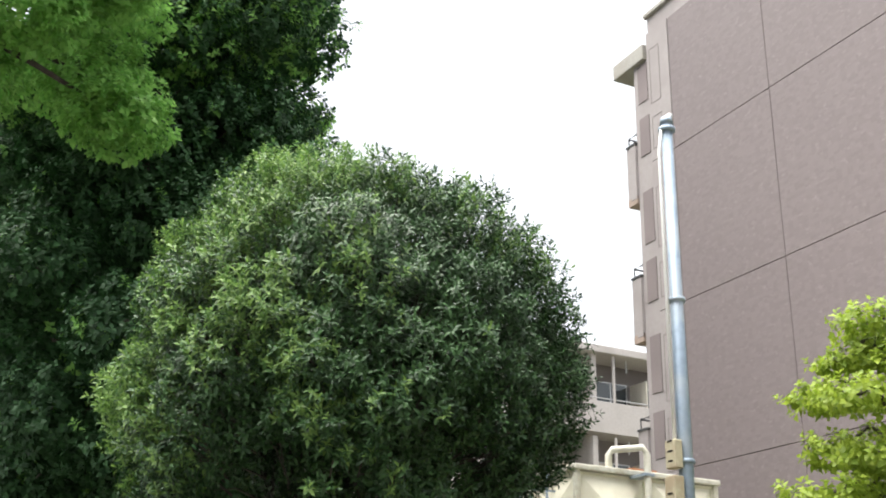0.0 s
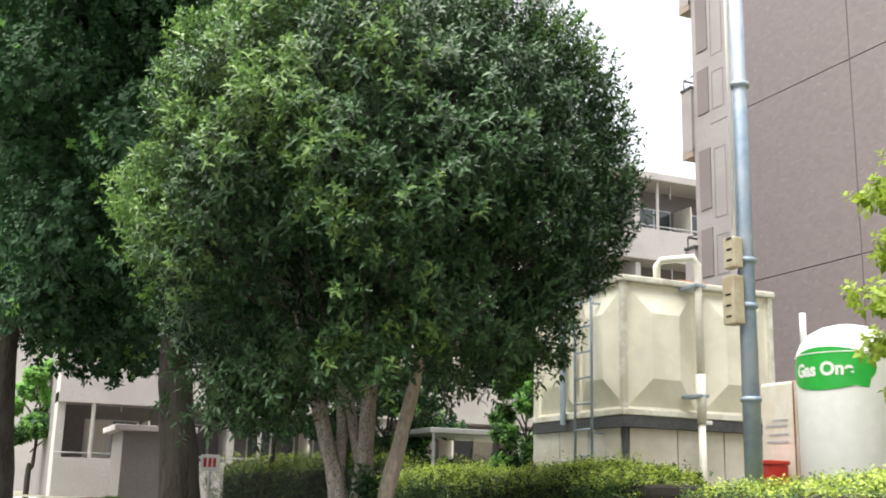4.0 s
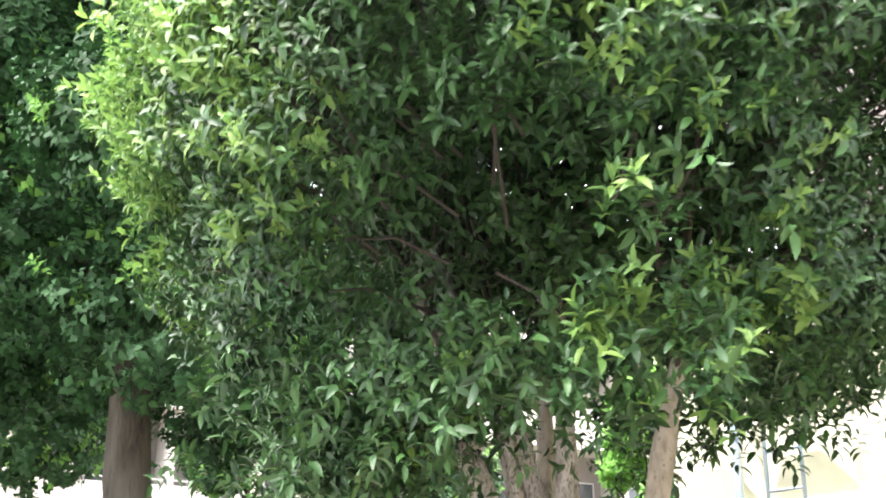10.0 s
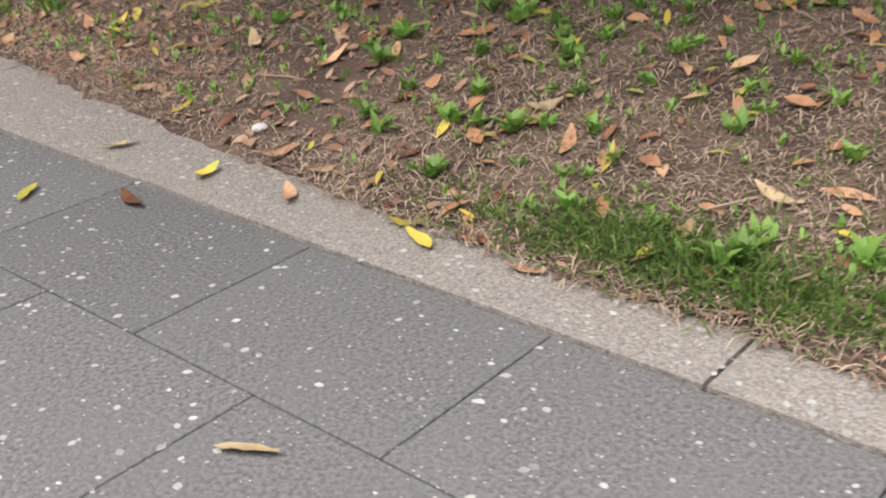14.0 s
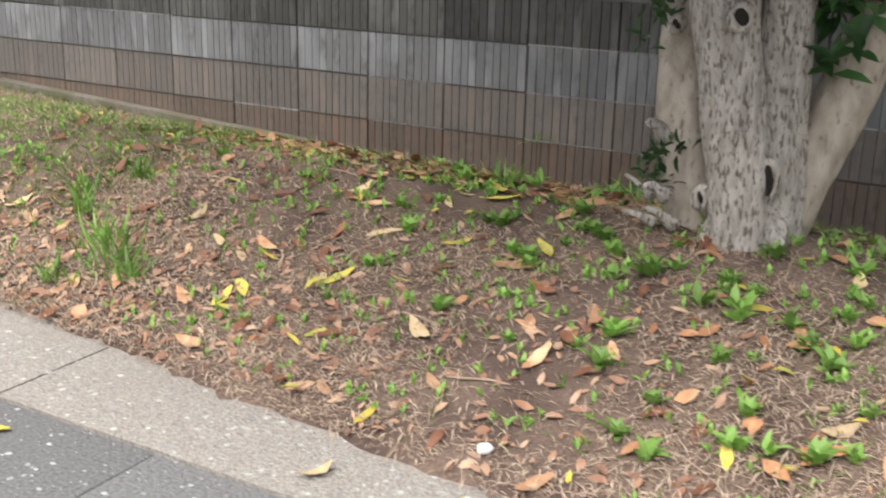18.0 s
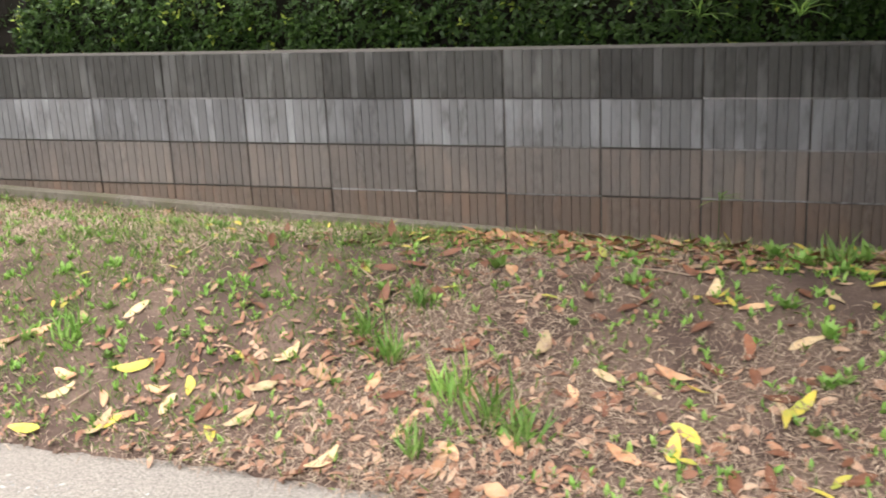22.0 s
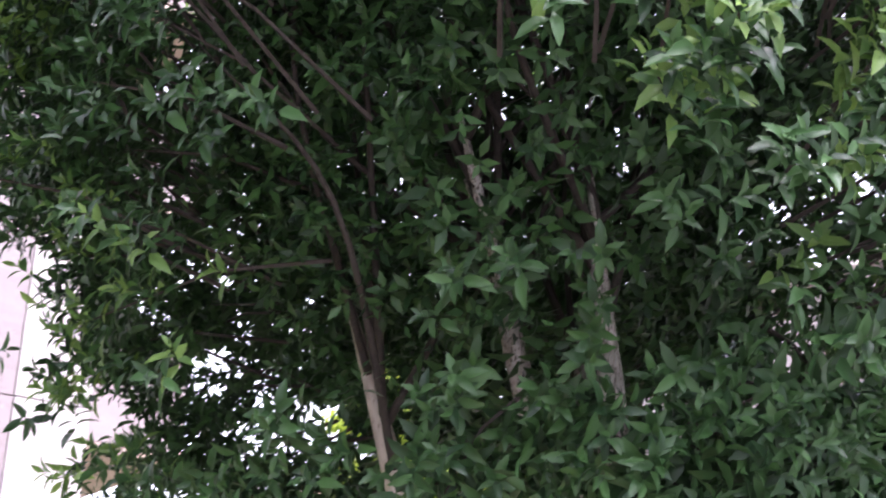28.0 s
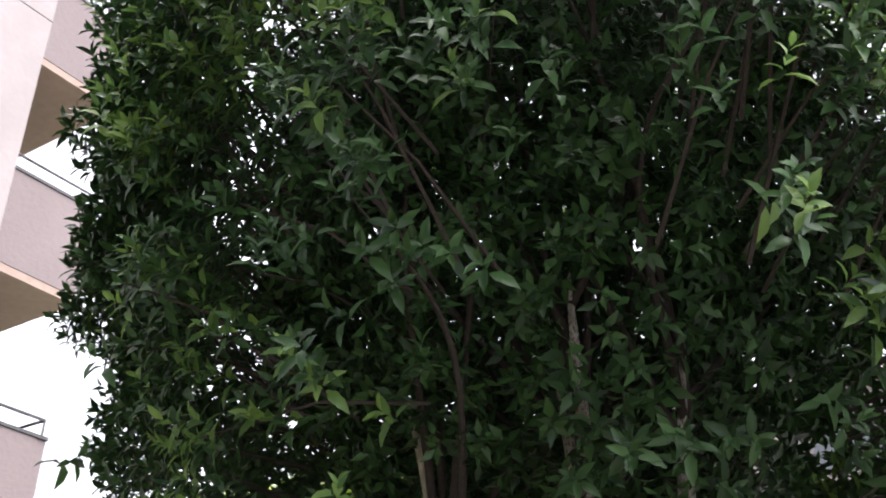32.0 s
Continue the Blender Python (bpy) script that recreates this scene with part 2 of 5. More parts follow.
    "tile_ground": material("tile_grout", (0.205, 0.172, 0.175), (0.195, 0.162, 0.165), fine=20, coarse=1, rough=0.9, col3=(0.22, 0.185, 0.187)),
    "strip": material("grey_pink_paint", (0.34, 0.31, 0.31), (0.315, 0.285, 0.285), fine=14, coarse=1.3, rough=0.85, bump=0.1, col3=(0.3, 0.27, 0.27)),
    "strip_line": material("panel_seam", (0.22, 0.19, 0.19), rough=0.9),
    "soffit": material("brown_soffit", (0.36, 0.28, 0.24), (0.31, 0.24, 0.2), fine=10, coarse=1.5, rough=0.9, col3=(0.33, 0.25, 0.21)),
    "wall_white": material("pale_render", (0.5, 0.465, 0.45), (0.45, 0.415, 0.4), fine=12, coarse=0.9, rough=0.9, bump=0.1, col3=(0.43, 0.395, 0.38)),
    # render darkened for the shade behind balconies; plain grey on other walls
    "wall_shade": material("grey_shaded_render", (0.22, 0.2, 0.195), (0.19, 0.17, 0.165), fine=12, coarse=0.8, rough=0.9, col3=(0.2, 0.178, 0.172)),
    "alu": material("aluminium", (0.55, 0.55, 0.55), (0.48, 0.48, 0.48), fine=20, rough=0.4, metal=0.6, bump=0.02),
    "black_rail": material("dark_rail", (0.05, 0.05, 0.055), (0.08, 0.08, 0.08), fine=20, rough=0.5, metal=0.4, bump=0.02),
    "curtain": material("curtain", (0.7, 0.66, 0.58), (0.55, 0.5, 0.42), fine=8, rough=0.9, stretch=(8, 8, 0.3)),
    "roof_brown": material("brown_roof", (0.22, 0.13, 0.09), (0.16, 0.09, 0.06), fine=12, coarse=2, rough=0.8, col3=(0.2, 0.14, 0.11)),
    "roof_orange": material("orange_roof", (0.62, 0.2, 0.07), (0.52, 0.16, 0.06), fine=12, rough=0.7),
    "wall_yellow": material("yellow_render", (0.66, 0.54, 0.3), (0.6, 0.48, 0.26), fine=10, coarse=1, rough=0.9, col3=(0.6, 0.5, 0.3)),
    "earth": material("open_ground", (0.22, 0.2, 0.165), (0.16, 0.15, 0.12), fine=20, coarse=0.6, rough=1, col3=(0.12, 0.15, 0.07)),
    "litter_white": material("white_scrap", (0.85, 0.85, 0.87), rough=0.4, bump=0.1),
}
glass = bpy.data.materials.new("window_glass")
glass.use_nodes = True
gb = glass.node_tree.nodes["Principled BSDF"]
gb.inputs["Base Color"].default_value, gb.inputs["Roughness"].default_value = (0.05, 0.06, 0.065, 1), 0.06
gb.inputs["Specular IOR Level"].default_value = 0.8
M["glass"] = glass


# ---- building helpers ----
def mesh_object(name, mesh, mats, parent=None, label=""):
    for m in mats if isinstance(mats, (list, tuple)) else [mats]:
        mesh.materials.append(M[m] if isinstance(m, str) else m)
    ob = new(name, mesh)
    if parent:
        ob.parent = parent
    if label:
        ob["label"] = label
    return ob


def part(name, bm, mat, parent=None, label="", smooth=False):
    mesh = bpy.data.meshes.new(name)
    bm.to_mesh(mesh)
    bm.free()
    if smooth:
        mesh.shade_smooth()
    return mesh_object(name, mesh, mat, parent, label)


def thing(name, label, category, group="", kind="", at=(0, 0, 0)):
    ob = new(name)
    ob.location = at
    ob.empty_display_size = 0.1
    return tagged(ob, label, category, group, kind)


def box(x0, y0, z0, x1, y1, z1, bevel=0.0, bm=None):
    own = bm or bmesh.new()
    vs = [own.verts.new((x, y, z)) for x in (x0, x1) for y in (y0, y1) for z in (z0, z1)]
    fs = [own.faces.new([vs[i] for i in q]) for q in ((0, 1, 3, 2), (4, 6, 7, 5), (0, 4, 5, 1), (2, 3, 7, 6), (0, 2, 6, 4), (1, 5, 7, 3))]
    if bevel:
        edges = list({e for f in fs for e in f.edges})
        bmesh.ops.bevel(own, geom=edges, offset=bevel, segments=2, affect="EDGES", profile=0.5)
    return own


def tube(points, radii, sides=10, bm=None, wobble=0.0, seed=0, cap=True):
    """A round limb along a polyline, with a radius at each point."""
    own = bm or bmesh.new()
    pts = [Vector(p) for p in points]
    rings = []
    for i, p in enumerate(pts):
        way = (pts[min(i + 1, len(pts) - 1)] - pts[max(i - 1, 0)]).normalized()
        side = way.cross(Vector((0, 1, 0)) if abs(way.y) < 0.9 else Vector((1, 0, 0))).normalized()
        up = side.cross(way)
        ring = []
        for k in range(sides):
            a = 2 * math.pi * k / sides
            r = radii[i] * (1 + wobble * noise.noise((p + Vector((math.cos(a), math.sin(a), seed)) * 0.6) * 3.1))
            ring.append(own.verts.new(p + (side * math.cos(a) + up * math.sin(a)) * r))
        rings.append(ring)
    for a, b in zip(rings, rings[1:]):
        for k in range(sides):
            own.faces.new((a[k], a[(k + 1) % sides], b[(k + 1) % sides], b[k]))
    if cap:
        own.faces.new(rings[0][::-1])
        own.faces.new(rings[-1])
    return own


def roughen(bm, amount, scale, squash=0.3, seed=0):
    """Push the skin of a limb in and out along its normals, in streaks that run along it."""
    bm.normal_update()
    for v in bm.verts:
        q = Vector((v.co.x, v.co.y, v.co.z * squash + seed)) * scale
        v.co += v.normal * amount * (noise.noise(q) + 0.5 * noise.noise(q * 2.3))
    return bm


def spline(points, n):
    """Points along a smooth curve through the given ones."""
    p = [Vector(q) for q in points]
    p = [p[0] * 2 - p[1], *p, p[-1] * 2 - p[-2]]
    out = []
    for i in range(n + 1):
        s = i / n * (len(p) - 3)
        k = min(int(s), len(p) - 4)
        u = s - k
        a, b, c, d = p[k:k + 4]
        out.append(0.5 * (2 * b + (c - a) * u + (2 * a - 5 * b + 4 * c - d) * u * u + (3 * b - a - 3 * c + d) * u ** 3))
    return out


def mesh_from(name, verts, faces):
    mesh = bpy.data.meshes.new(name)
    verts, faces = np.asarray(verts, np.float32), np.asarray(faces, np.int32)
    n, k = faces.shape
    mesh.vertices.add(len(verts))
    mesh.vertices.foreach_set("co", verts.ravel())
    mesh.loops.add(n * k)
    mesh.loops.foreach_set("vertex_index", faces.ravel())
    mesh.polygons.add(n)
    mesh.polygons.foreach_set("loop_start", np.arange(n, dtype=np.int32) * k)
    mesh.update(calc_edges=True)
    return mesh


def unit(v):
    return v / np.maximum(np.linalg.norm(v, axis=-1, keepdims=True), 1e-9)


def leaves(base, way, top, length, width, curl=0.15, fold=0.18, simple=False):
    """Leaf blades, folded and drooping, of eight triangles or, if simple, of four; arrays of bases, directions, upper sides, lengths, widths."""
    n = len(base)
    way = unit(way)
    side = unit(np.cross(way, top))
    up = np.cross(side, way)
    L, W = np.asarray(length).reshape(-1, 1) * np.ones((n, 1)), np.asarray(width).reshape(-1, 1) * np.ones((n, 1))
    mid = base + way * L * 0.34
    far = base + way * L * 0.7 - up * L * curl * 0.5
    tip = base + way * L - up * L * curl * 1.3
    if simple:
        half = base + way * L * 0.48 - up * L * curl * 0.2
        v = np.stack([base, half + side * W * 0.5 + up * W * fold, half, half - side * W * 0.5 + up * W * fold, tip], 1)
        f = np.array([[0, 2, 1], [0, 3, 2], [1, 2, 4], [2, 3, 4]])
        return v.reshape(-1, 3), (np.arange(n)[:, None, None] * 5 + f).reshape(-1, 3)
    wide = 0.42
    v = np.stack([base, mid + side * W * 0.5 + up * W * fold, mid, mid - side * W * 0.5 + up * W * fold,
                  far + side * W * wide + up * W * fold, far - up * W * 0.02, far - side * W * wide + up * W * fold, tip], 1)
    f = np.array([[0, 2, 1], [0, 3, 2], [1, 2, 5], [1, 5, 4], [2, 3, 6], [2, 6, 5], [4, 5, 7], [5, 6, 7]])
    faces = (np.arange(n)[:, None, None] * 8 + f).reshape(-1, 3)
    return v.reshape(-1, 3), faces


def rosettes(rng, centres, axes, count, length, width, spread=(0.5, 1.5), droop=0.25, curl=0.18, simple=False):
    """Whorls of leaves: each centre gets count leaves round its axis."""
    n = len(centres)
    axes = unit(axes)
    ref = np.where(np.abs(axes[:, 2:3]) < 0.9, np.array([[0, 0, 1.0]]), np.array([[1.0, 0, 0]]))
    u = unit(np.cross(axes, ref))
    w = np.cross(axes, u)
    k = np.arange(count)
    ang = k * 2.4 + rng.uniform(0, 6.28, (n, 1)) + rng.normal(0, 0.2, (n, count))
    tilt = np.linspace(spread[0], spread[1], count) + rng.normal(0, 0.15, (n, count))
    radial = u[:, None] * np.cos(ang)[..., None] + w[:, None] * np.sin(ang)[..., None]
    way = axes[:, None] * np.cos(tilt)[..., None] + radial * np.sin(tilt)[..., None]
    way[..., 2] -= droop * (tilt / spread[1]) ** 2
    top = axes[:, None] * np.sin(tilt)[..., None] - radial * np.cos(tilt)[..., None] + np.array([0, 0, 0.3])
    base = centres[:, None] - axes[:, None] * (np.linspace(0, 1.0, count) * length)[None, :, None]
    ln = length * rng.uniform(0.7, 1.15, (n, count)) * np.linspace(0.75, 1.1, count)
    flat = lambda a: a.reshape(-1, 3)
    return leaves(flat(base), flat(way), flat(top), ln.ravel(), (ln * width / length).ravel(), curl=curl, simple=simple)


def joined(name, pieces, mats, slots, parent=None, label=""):
    """One mesh from several (verts, faces) with a material slot each."""
    verts, faces, index, start = [], [], [], 0
    for (v, f), s in zip(pieces, slots):
        verts.append(v)
        faces.append(f + start)
        index.append(np.full(len(f), s, np.int32))
        start += len(v)
    mesh = mesh_from(name, np.concatenate(verts), np.concatenate(faces))
    mesh.polygons.foreach_set("material_index", np.concatenate(index))
    return mesh_object(name, mesh, mats, parent, label)


def fbm(p, seed, scale):
    """Smooth random values at points, from a few sine waves."""
    r = np.random.default_rng(seed)
    out = np.zeros(len(p))
    for k in range(7):
        d = r.normal(0, 1, 3)
        out += np.sin(p @ d * scale * (0.6 + 0.35 * k) + r.uniform(0, 6.28)) / (1 + 0.4 * k)
    return out / 3.0


# ---- ground ----
WALL_X, WALL_TOP = 4.45, 0.833


def pave_z(y):
    return 0.05 + 0.03 * np.clip(np.asarray(y, float) - 13.5, 0, 12)


def lawn_edge(y):
    """Where the soil begins beside the edging, which lies barer further along."""
    s = np.clip((np.asarray(y, float) - 8.6) / 3.2, 0, 1)
    return 1.95 + 0.27 * s * s * (3 - 2 * s)


def lawn_z(x, y):
    """Height of the planted strip between the paving edge and the block wall: a low mound."""
    x, y = np.asarray(x, float), np.asarray(y, float)
    u = np.clip((x - lawn_edge(y)) / (WALL_X - lawn_edge(y)), 0, 1)
    edge = pave_z(y) + 0.012
    wall = 0.035 + 0.042 * np.clip(y - 11.2, 0, 12)
    mid = edge + 0.28 + 0.015 * np.sin(y * 1.3) + 0.01 * np.clip(y - 13, 0, 8)
    bump = np.interp(u, [0, 0.06, 0.12, 0.18, 0.28, 0.42, 0.6, 0.92, 1], [0, 0.16, 0.34, 0.54, 0.78, 1, 0.8, 0.06, 0])
    z = edge * (1 - u) + wall * u
    z = z + bump * np.maximum(mid - z, 0.02)
    z = z + 0.028 * np.exp(-((x - 3.0) ** 2 + (y - 9.2) ** 2) / 0.3)
    return z + 0.008 * np.sin(x * 9.1 + y * 3.7) * np.sin(y * 7.3 - x * 2.2) * (u > 0.04)


def lawn_slope(x, y, step=0.06):
    return (lawn_z(x + step, y) - lawn_z(x - step, y)) / (2 * step), (lawn_z(x, y + step) - lawn_z(x, y - step)) / (2 * step)


def sheet(name, xs, ys, height, mat, label, kind="structure", category="ground"):
    gx, gy = np.meshgrid(xs, ys, indexing="ij")
    v = np.stack([gx.ravel(), gy.ravel(), np.asarray(height(gx, gy)).ravel() * np.ones(gx.size)], 1)
    nx, ny = len(xs), len(ys)
    i = (np.arange(nx - 1)[:, None] * ny + np.arange(ny - 1)).ravel()
    mesh = mesh_from(name, v, np.stack([i, i + ny, i + ny + 1, i + 1], 1))
    mesh.shade_smooth()
    return tagged(mesh_object(name, mesh, mat), label, category, "", kind)


sheet("ground", [-900, -60, -20, -6, -3.0], [-900, -60, -10, 0, 10, 24, 60, 900], lambda x, y: pave_z(y) - 0.05, "earth",
      "bare trodden earth beside the paved footpath", category="ground")
sheet("terrace", [4.6, 6, 9, 14, 30, 80, 900], [-900, -60, -20, -6, 2, 10, 20, 40, 900], lambda x, y: 0.74 + 0 * x, "earth",
      "raised open ground behind the block wall", category="ground")
sheet("path_bed", list(np.linspace(-3.0, 1.82, 12)), list(np.linspace(-12, 30, 60)), lambda x, y: pave_z(y) - 0.03, "joint",
      "dark sand bed under the paving slabs", category="footpath")
sheet("far_ground", [-3.0, 2, 4.6], [30, 60, 200, 900], lambda x, y: 0.74 + 0 * x, "earth", "open ground at the end of the footpath")

rng = np.random.default_rng(5)
lawn_x = np.concatenate([np.linspace(1.86, 2.4, 28), np.linspace(2.43, 4.46, 66)])
lawn_y = np.concatenate([np.linspace(-12, 5, 40), np.linspace(5.1, 15, 220), np.linspace(15.2, 30, 60)])


def lawn_height(x, y):
    ragged = lawn_edge(y) + 0.01 + 0.025 * np.sin(y * 2.3) + 0.014 * np.sin(y * 11.3 + 1) + 0.012 * np.sin(y * 31.0) + 0.01 * np.sin(y * 67.0)
    below = np.clip((ragged + 0.03 - x) / 0.14, 0, 1)
    return lawn_z(x, y) - 0.06 * below


lawn = sheet("lawn_strip", list(lawn_x), list(lawn_y), lawn_height, "soil", "brown soil strip with dry grass between path and wall", category="lawn")

# plain walls added out of view, away from the tree, to block low skylight
for name, b in (("wall_west", (-12.4, -14.0, -0.3, -12.0, 40.0, 3.0)), ("wall_south", (-12.0, -14.4, -0.3, 30.0, -14.0, 7.0))):
    tagged(part(name, box(*b), "wall_shade"), "plain grey wall added out of view to hold back low sky light", "wall", kind="structure")

# concrete edging between the slabs and the soil
edging = thing("path_edging", "pale exposed-aggregate concrete edging strip of the path", "kerb", kind="structure")
for y0 in np.arange(-10.86, 24.0, 2.4):
    bm = bmesh.new()
    box(1.81, y0 + 0.004, -0.2, 2.42, y0 + 2.396, 0.0, bm=bm)
    for v in bm.verts:
        v.co.z = float(pave_z(v.co.y)) + (0.006 if v.co.z > -0.1 else -0.2)
    part("edging_block", bm, "edging", edging)

# ---- retaining wall of ribbed blocks ----
wall = thing("block_wall", "low retaining wall of ribbed grey concrete blocks", "wall", kind="structure")
part("wall_core", box(WALL_X + 0.012, -6.0, -0.4, WALL_X + 0.15, 14.9, WALL_TOP - 0.004), "mortar", wall)


def ribbed_block(seed, ribs=10, height=0.192, length=0.393, thick=0.14):
    """A block whose face (towards -x) carries uneven vertical ribs with narrow grooves."""
    r = np.random.default_rng(seed)
    bm = bmesh.new()
    cut = np.cumsum(np.concatenate([[0], r.uniform(0.9, 1.1, ribs)]))
    cut = cut / cut[-1] * length
    for a, b in zip(cut, cut[1:]):
        out = r.uniform(-0.0008, 0.0008)
        w = 0.0006 + 0.0016 * r.uniform(0, 1) ** 2
        prof = [(0.0075, a + w), (0.0015 + out, a + w + 0.0012), (out, (a + b) / 2), (0.0015 + out, b - w - 0.0012), (0.0075, b - w)]
        lo = [bm.verts.new((x, y, 0)) for x, y in prof]
        hi = [bm.verts.new((x + 0.0012, y, height)) for x, y in prof]
        for k in range(4):
            bm.faces.new((lo[k], hi[k], hi[k + 1], lo[k + 1]))
        bm.faces.new((*hi, bm.verts.new((0.03, b - 0.001, height)), bm.verts.new((0.03, a + 0.001, height))))
    box(0.007, 0, 0, thick, length, height - 0.0005, bm=bm)
    return bm


def block_mesh(name, mat, seed):
    mesh = bpy.data.meshes.new(name)
    bm = ribbed_block(seed)
    bm.to_mesh(mesh)
    bm.free()
    mesh.materials.append(M[mat])
    return mesh


BLOCKS = [[block_mesh(mat, mat, 10 * c + k) for k in range(5)] for c, mat in enumerate(("block_mud", "block_low", "block", "block_top"))]
line_mesh = bpy.data.meshes.new("bed_joint")
line_bm = box(0.0, 0.0, 0.0, 0.05, 0.4, 0.0075)
line_bm.to_mesh(line_mesh)
line_bm.free()
line_mesh.materials.append(M["joint_pale"])
for course in range(4):
    for k in range(-43, 10):
        y = 11.892 - 0.4 * k - 0.4
        if y > 14.45 or y < -4:
            continue
        ob = new("block", BLOCKS[course][int(rng.integers(5))])
        ob.location = (WALL_X + rng.uniform(-0.003, 0.002), y + 0.0035, WALL_TOP - 0.2 * (4 - course) + 0.004)
        ob.parent = wall
        if course and rng.uniform() < (0.9 if 9.2 < y < 10.4 else 0.3):
            ob = new("bed_joint", line_mesh)
            ob.location = (WALL_X + rng.uniform(0.0, 0.006), y, WALL_TOP - 0.2 * (4 - course) - 0.0038)
            ob.parent = wall
foot_bm = box(WALL_X - 0.06, 10.9, -0.3, WALL_X + 0.02, 14.9, 0.0)
for v in foot_bm.verts:
    if v.co.z > -0.1:
        v.co.z = 0.07 + 0.045 * (v.co.y - 11.1)
part("wall_footing", foot_bm, "footing", wall, "thin concrete footing showing at the wall's foot")
# the wall's set-back continuation with a small landing
low = thing("set_back_wall", "plain concrete wall stepping back beside a small landing", "wall", kind="structure")
part("wall_body", box(4.9, 14.9, -0.4, 5.05, 26.0, 0.82, 0.006), "block", low)
part("wall_return", box(WALL_X + 0.0, 14.76, -0.4, 4.9, 14.9, 0.826, 0.006), "block", low)
part("landing", box(4.38, 14.9, -0.2, 4.9, 16.6, 0.36, 0.008), "footing", low)
sheet("lawn_far", [4.46, 4.7, 4.9], list(np.linspace(14.9, 30, 20)), lambda x, y: 0.035 + 0.042 * np.clip(y - 11.2, 0, 12) + 0 * x, "soil", "soil at the foot of the set-back wall", category="lawn")


# ---- evergreen tree ----
TX, TY = 3.1, 9.38


def crown_shell(rng, n, centre, radii, z_low, inner=0.78, lump=0.09, seed=1, scale=1.6):
    """Points and outward axes in the outer shell of a lumpy ellipsoid."""
    d = unit(rng.normal(0, 1, (n, 3)))
    # foliage gathers in rounded boughs with seams between them
    m = 210
    k = np.arange(m) + 0.5
    cz, ca = 1 - 2 * k / m, k * 2.39996
    c = unit(np.stack([np.sqrt(1 - cz * cz) * np.cos(ca), np.sqrt(1 - cz * cz) * np.sin(ca), cz], 1) + rng.normal(0, 0.07, (m, 3)))
    size = rng.uniform(0.75, 1.25, m)
    seam = np.min(np.arccos(np.clip(d @ c.T, -1, 1)) / size, axis=1) / 0.17
    r = (inner + (1.02 - inner) * rng.uniform(0, 1, n) ** 0.6) * (1.03 + lump * fbm(d, seed, scale * 2.2) - 0.13 * np.clip(seam, 0, 1.15) ** 2)
    # each bough ends in sprigs with dark gaps between them
    m = 1100
    k = np.arange(m) + 0.5
    cz, ca = 1 - 2 * k / m, k * 2.39996 + 1.0
    c = unit(np.stack([np.sqrt(1 - cz * cz) * np.cos(ca), np.sqrt(1 - cz * cz) * np.sin(ca), cz], 1) + rng.normal(0, 0.035, (m, 3)))
    sprig = np.arccos(np.clip(np.max(d @ c.T, axis=1), -1, 1)) / 0.075
    r = r * (1.02 - 0.07 * np.clip(sprig, 0, 1.2) ** 2)
    p = d * r[:, None] * np.array(radii)
    p[:, :2] *= (1 - 0.15 * np.clip(-p[:, 2:] / radii[2], 0, 1) ** 1.2)
    p[:, :2] *= 1 - 0.14 * np.clip((p[:, :1] * 0.51 + p[:, 1:2] * 0.86) / radii[0], 0, 1) ** 1.4
    p = p + np.array(centre)
    low = z_low(p) if callable(z_low) else z_low
    keep = p[:, 2] > low + 0.2 * fbm(p * 1.7, seed + 3, 1.0)
    return p[keep], unit(d / np.array(radii))[keep], r[keep], seam[keep], sprig[keep]


tree = thing("evergreen_tree", "rounded evergreen tree with pale multi-stemmed trunk and glossy leaves", "tree", at=(TX, TY, 0.33))
STEMS = [
    ([(-0.09, -0.01, -0.1), (-0.1, 0.02, 0.22), (-0.105, 0.057, 0.4), (-0.12, 0.09, 0.6), (-0.165, 0.12, 0.85), (-0.24, 0.16, 1.15), (-0.4, 0.3, 1.8), (-0.55, 0.5, 2.6)], [0.08, 0.084, 0.082, 0.08, 0.074, 0.066, 0.045, 0.008]),
    ([(-0.03, -0.04, -0.1), (-0.03, -0.05, 0.25), (-0.01, -0.03, 0.6), (0.03, -0.02, 1.0), (0.05, 0.0, 1.5), (-0.05, -0.1, 2.6)], [0.09, 0.066, 0.066, 0.062, 0.045, 0.008]),
    ([(0.01, -0.02, -0.1), (0.04, -0.07, 0.1), (0.075, -0.125, 0.26), (0.11, -0.17, 0.4), (0.145, -0.235, 0.6), (0.17, -0.29, 0.8), (0.22, -0.35, 1.1), (0.33, -0.38, 1.6), (0.5, -0.5, 2.5)], [0.07, 0.08, 0.078, 0.074, 0.07, 0.066, 0.062, 0.048, 0.008]),
    ([(0.0, 0.12, -0.1), (0.02, 0.19, 0.2), (0.06, 0.235, 0.4), (0.13, 0.256, 0.6), (0.165, 0.296, 0.8), (0.19, 0.36, 1.05), (0.25, 0.46, 1.45), (0.4, 0.7, 2.5)], [0.075, 0.074, 0.072, 0.072, 0.074, 0.07, 0.055, 0.008]),
    ([(0.05, 0.0, 0.72), (0.03, 0.06, 0.95), (-0.02, 0.14, 1.3), (-0.08, 0.3, 1.9), (-0.1, 0.6, 2.8)], [0.05, 0.048, 0.044, 0.034, 0.008]),
    ([(-0.15, 0.11, 0.78), (-0.11, 0.15, 1.0), (-0.1, 0.2, 1.35), (-0.15, 0.4, 2.0), (-0.3, 0.8, 2.8)], [0.05, 0.05, 0.046, 0.034, 0.008]),
]
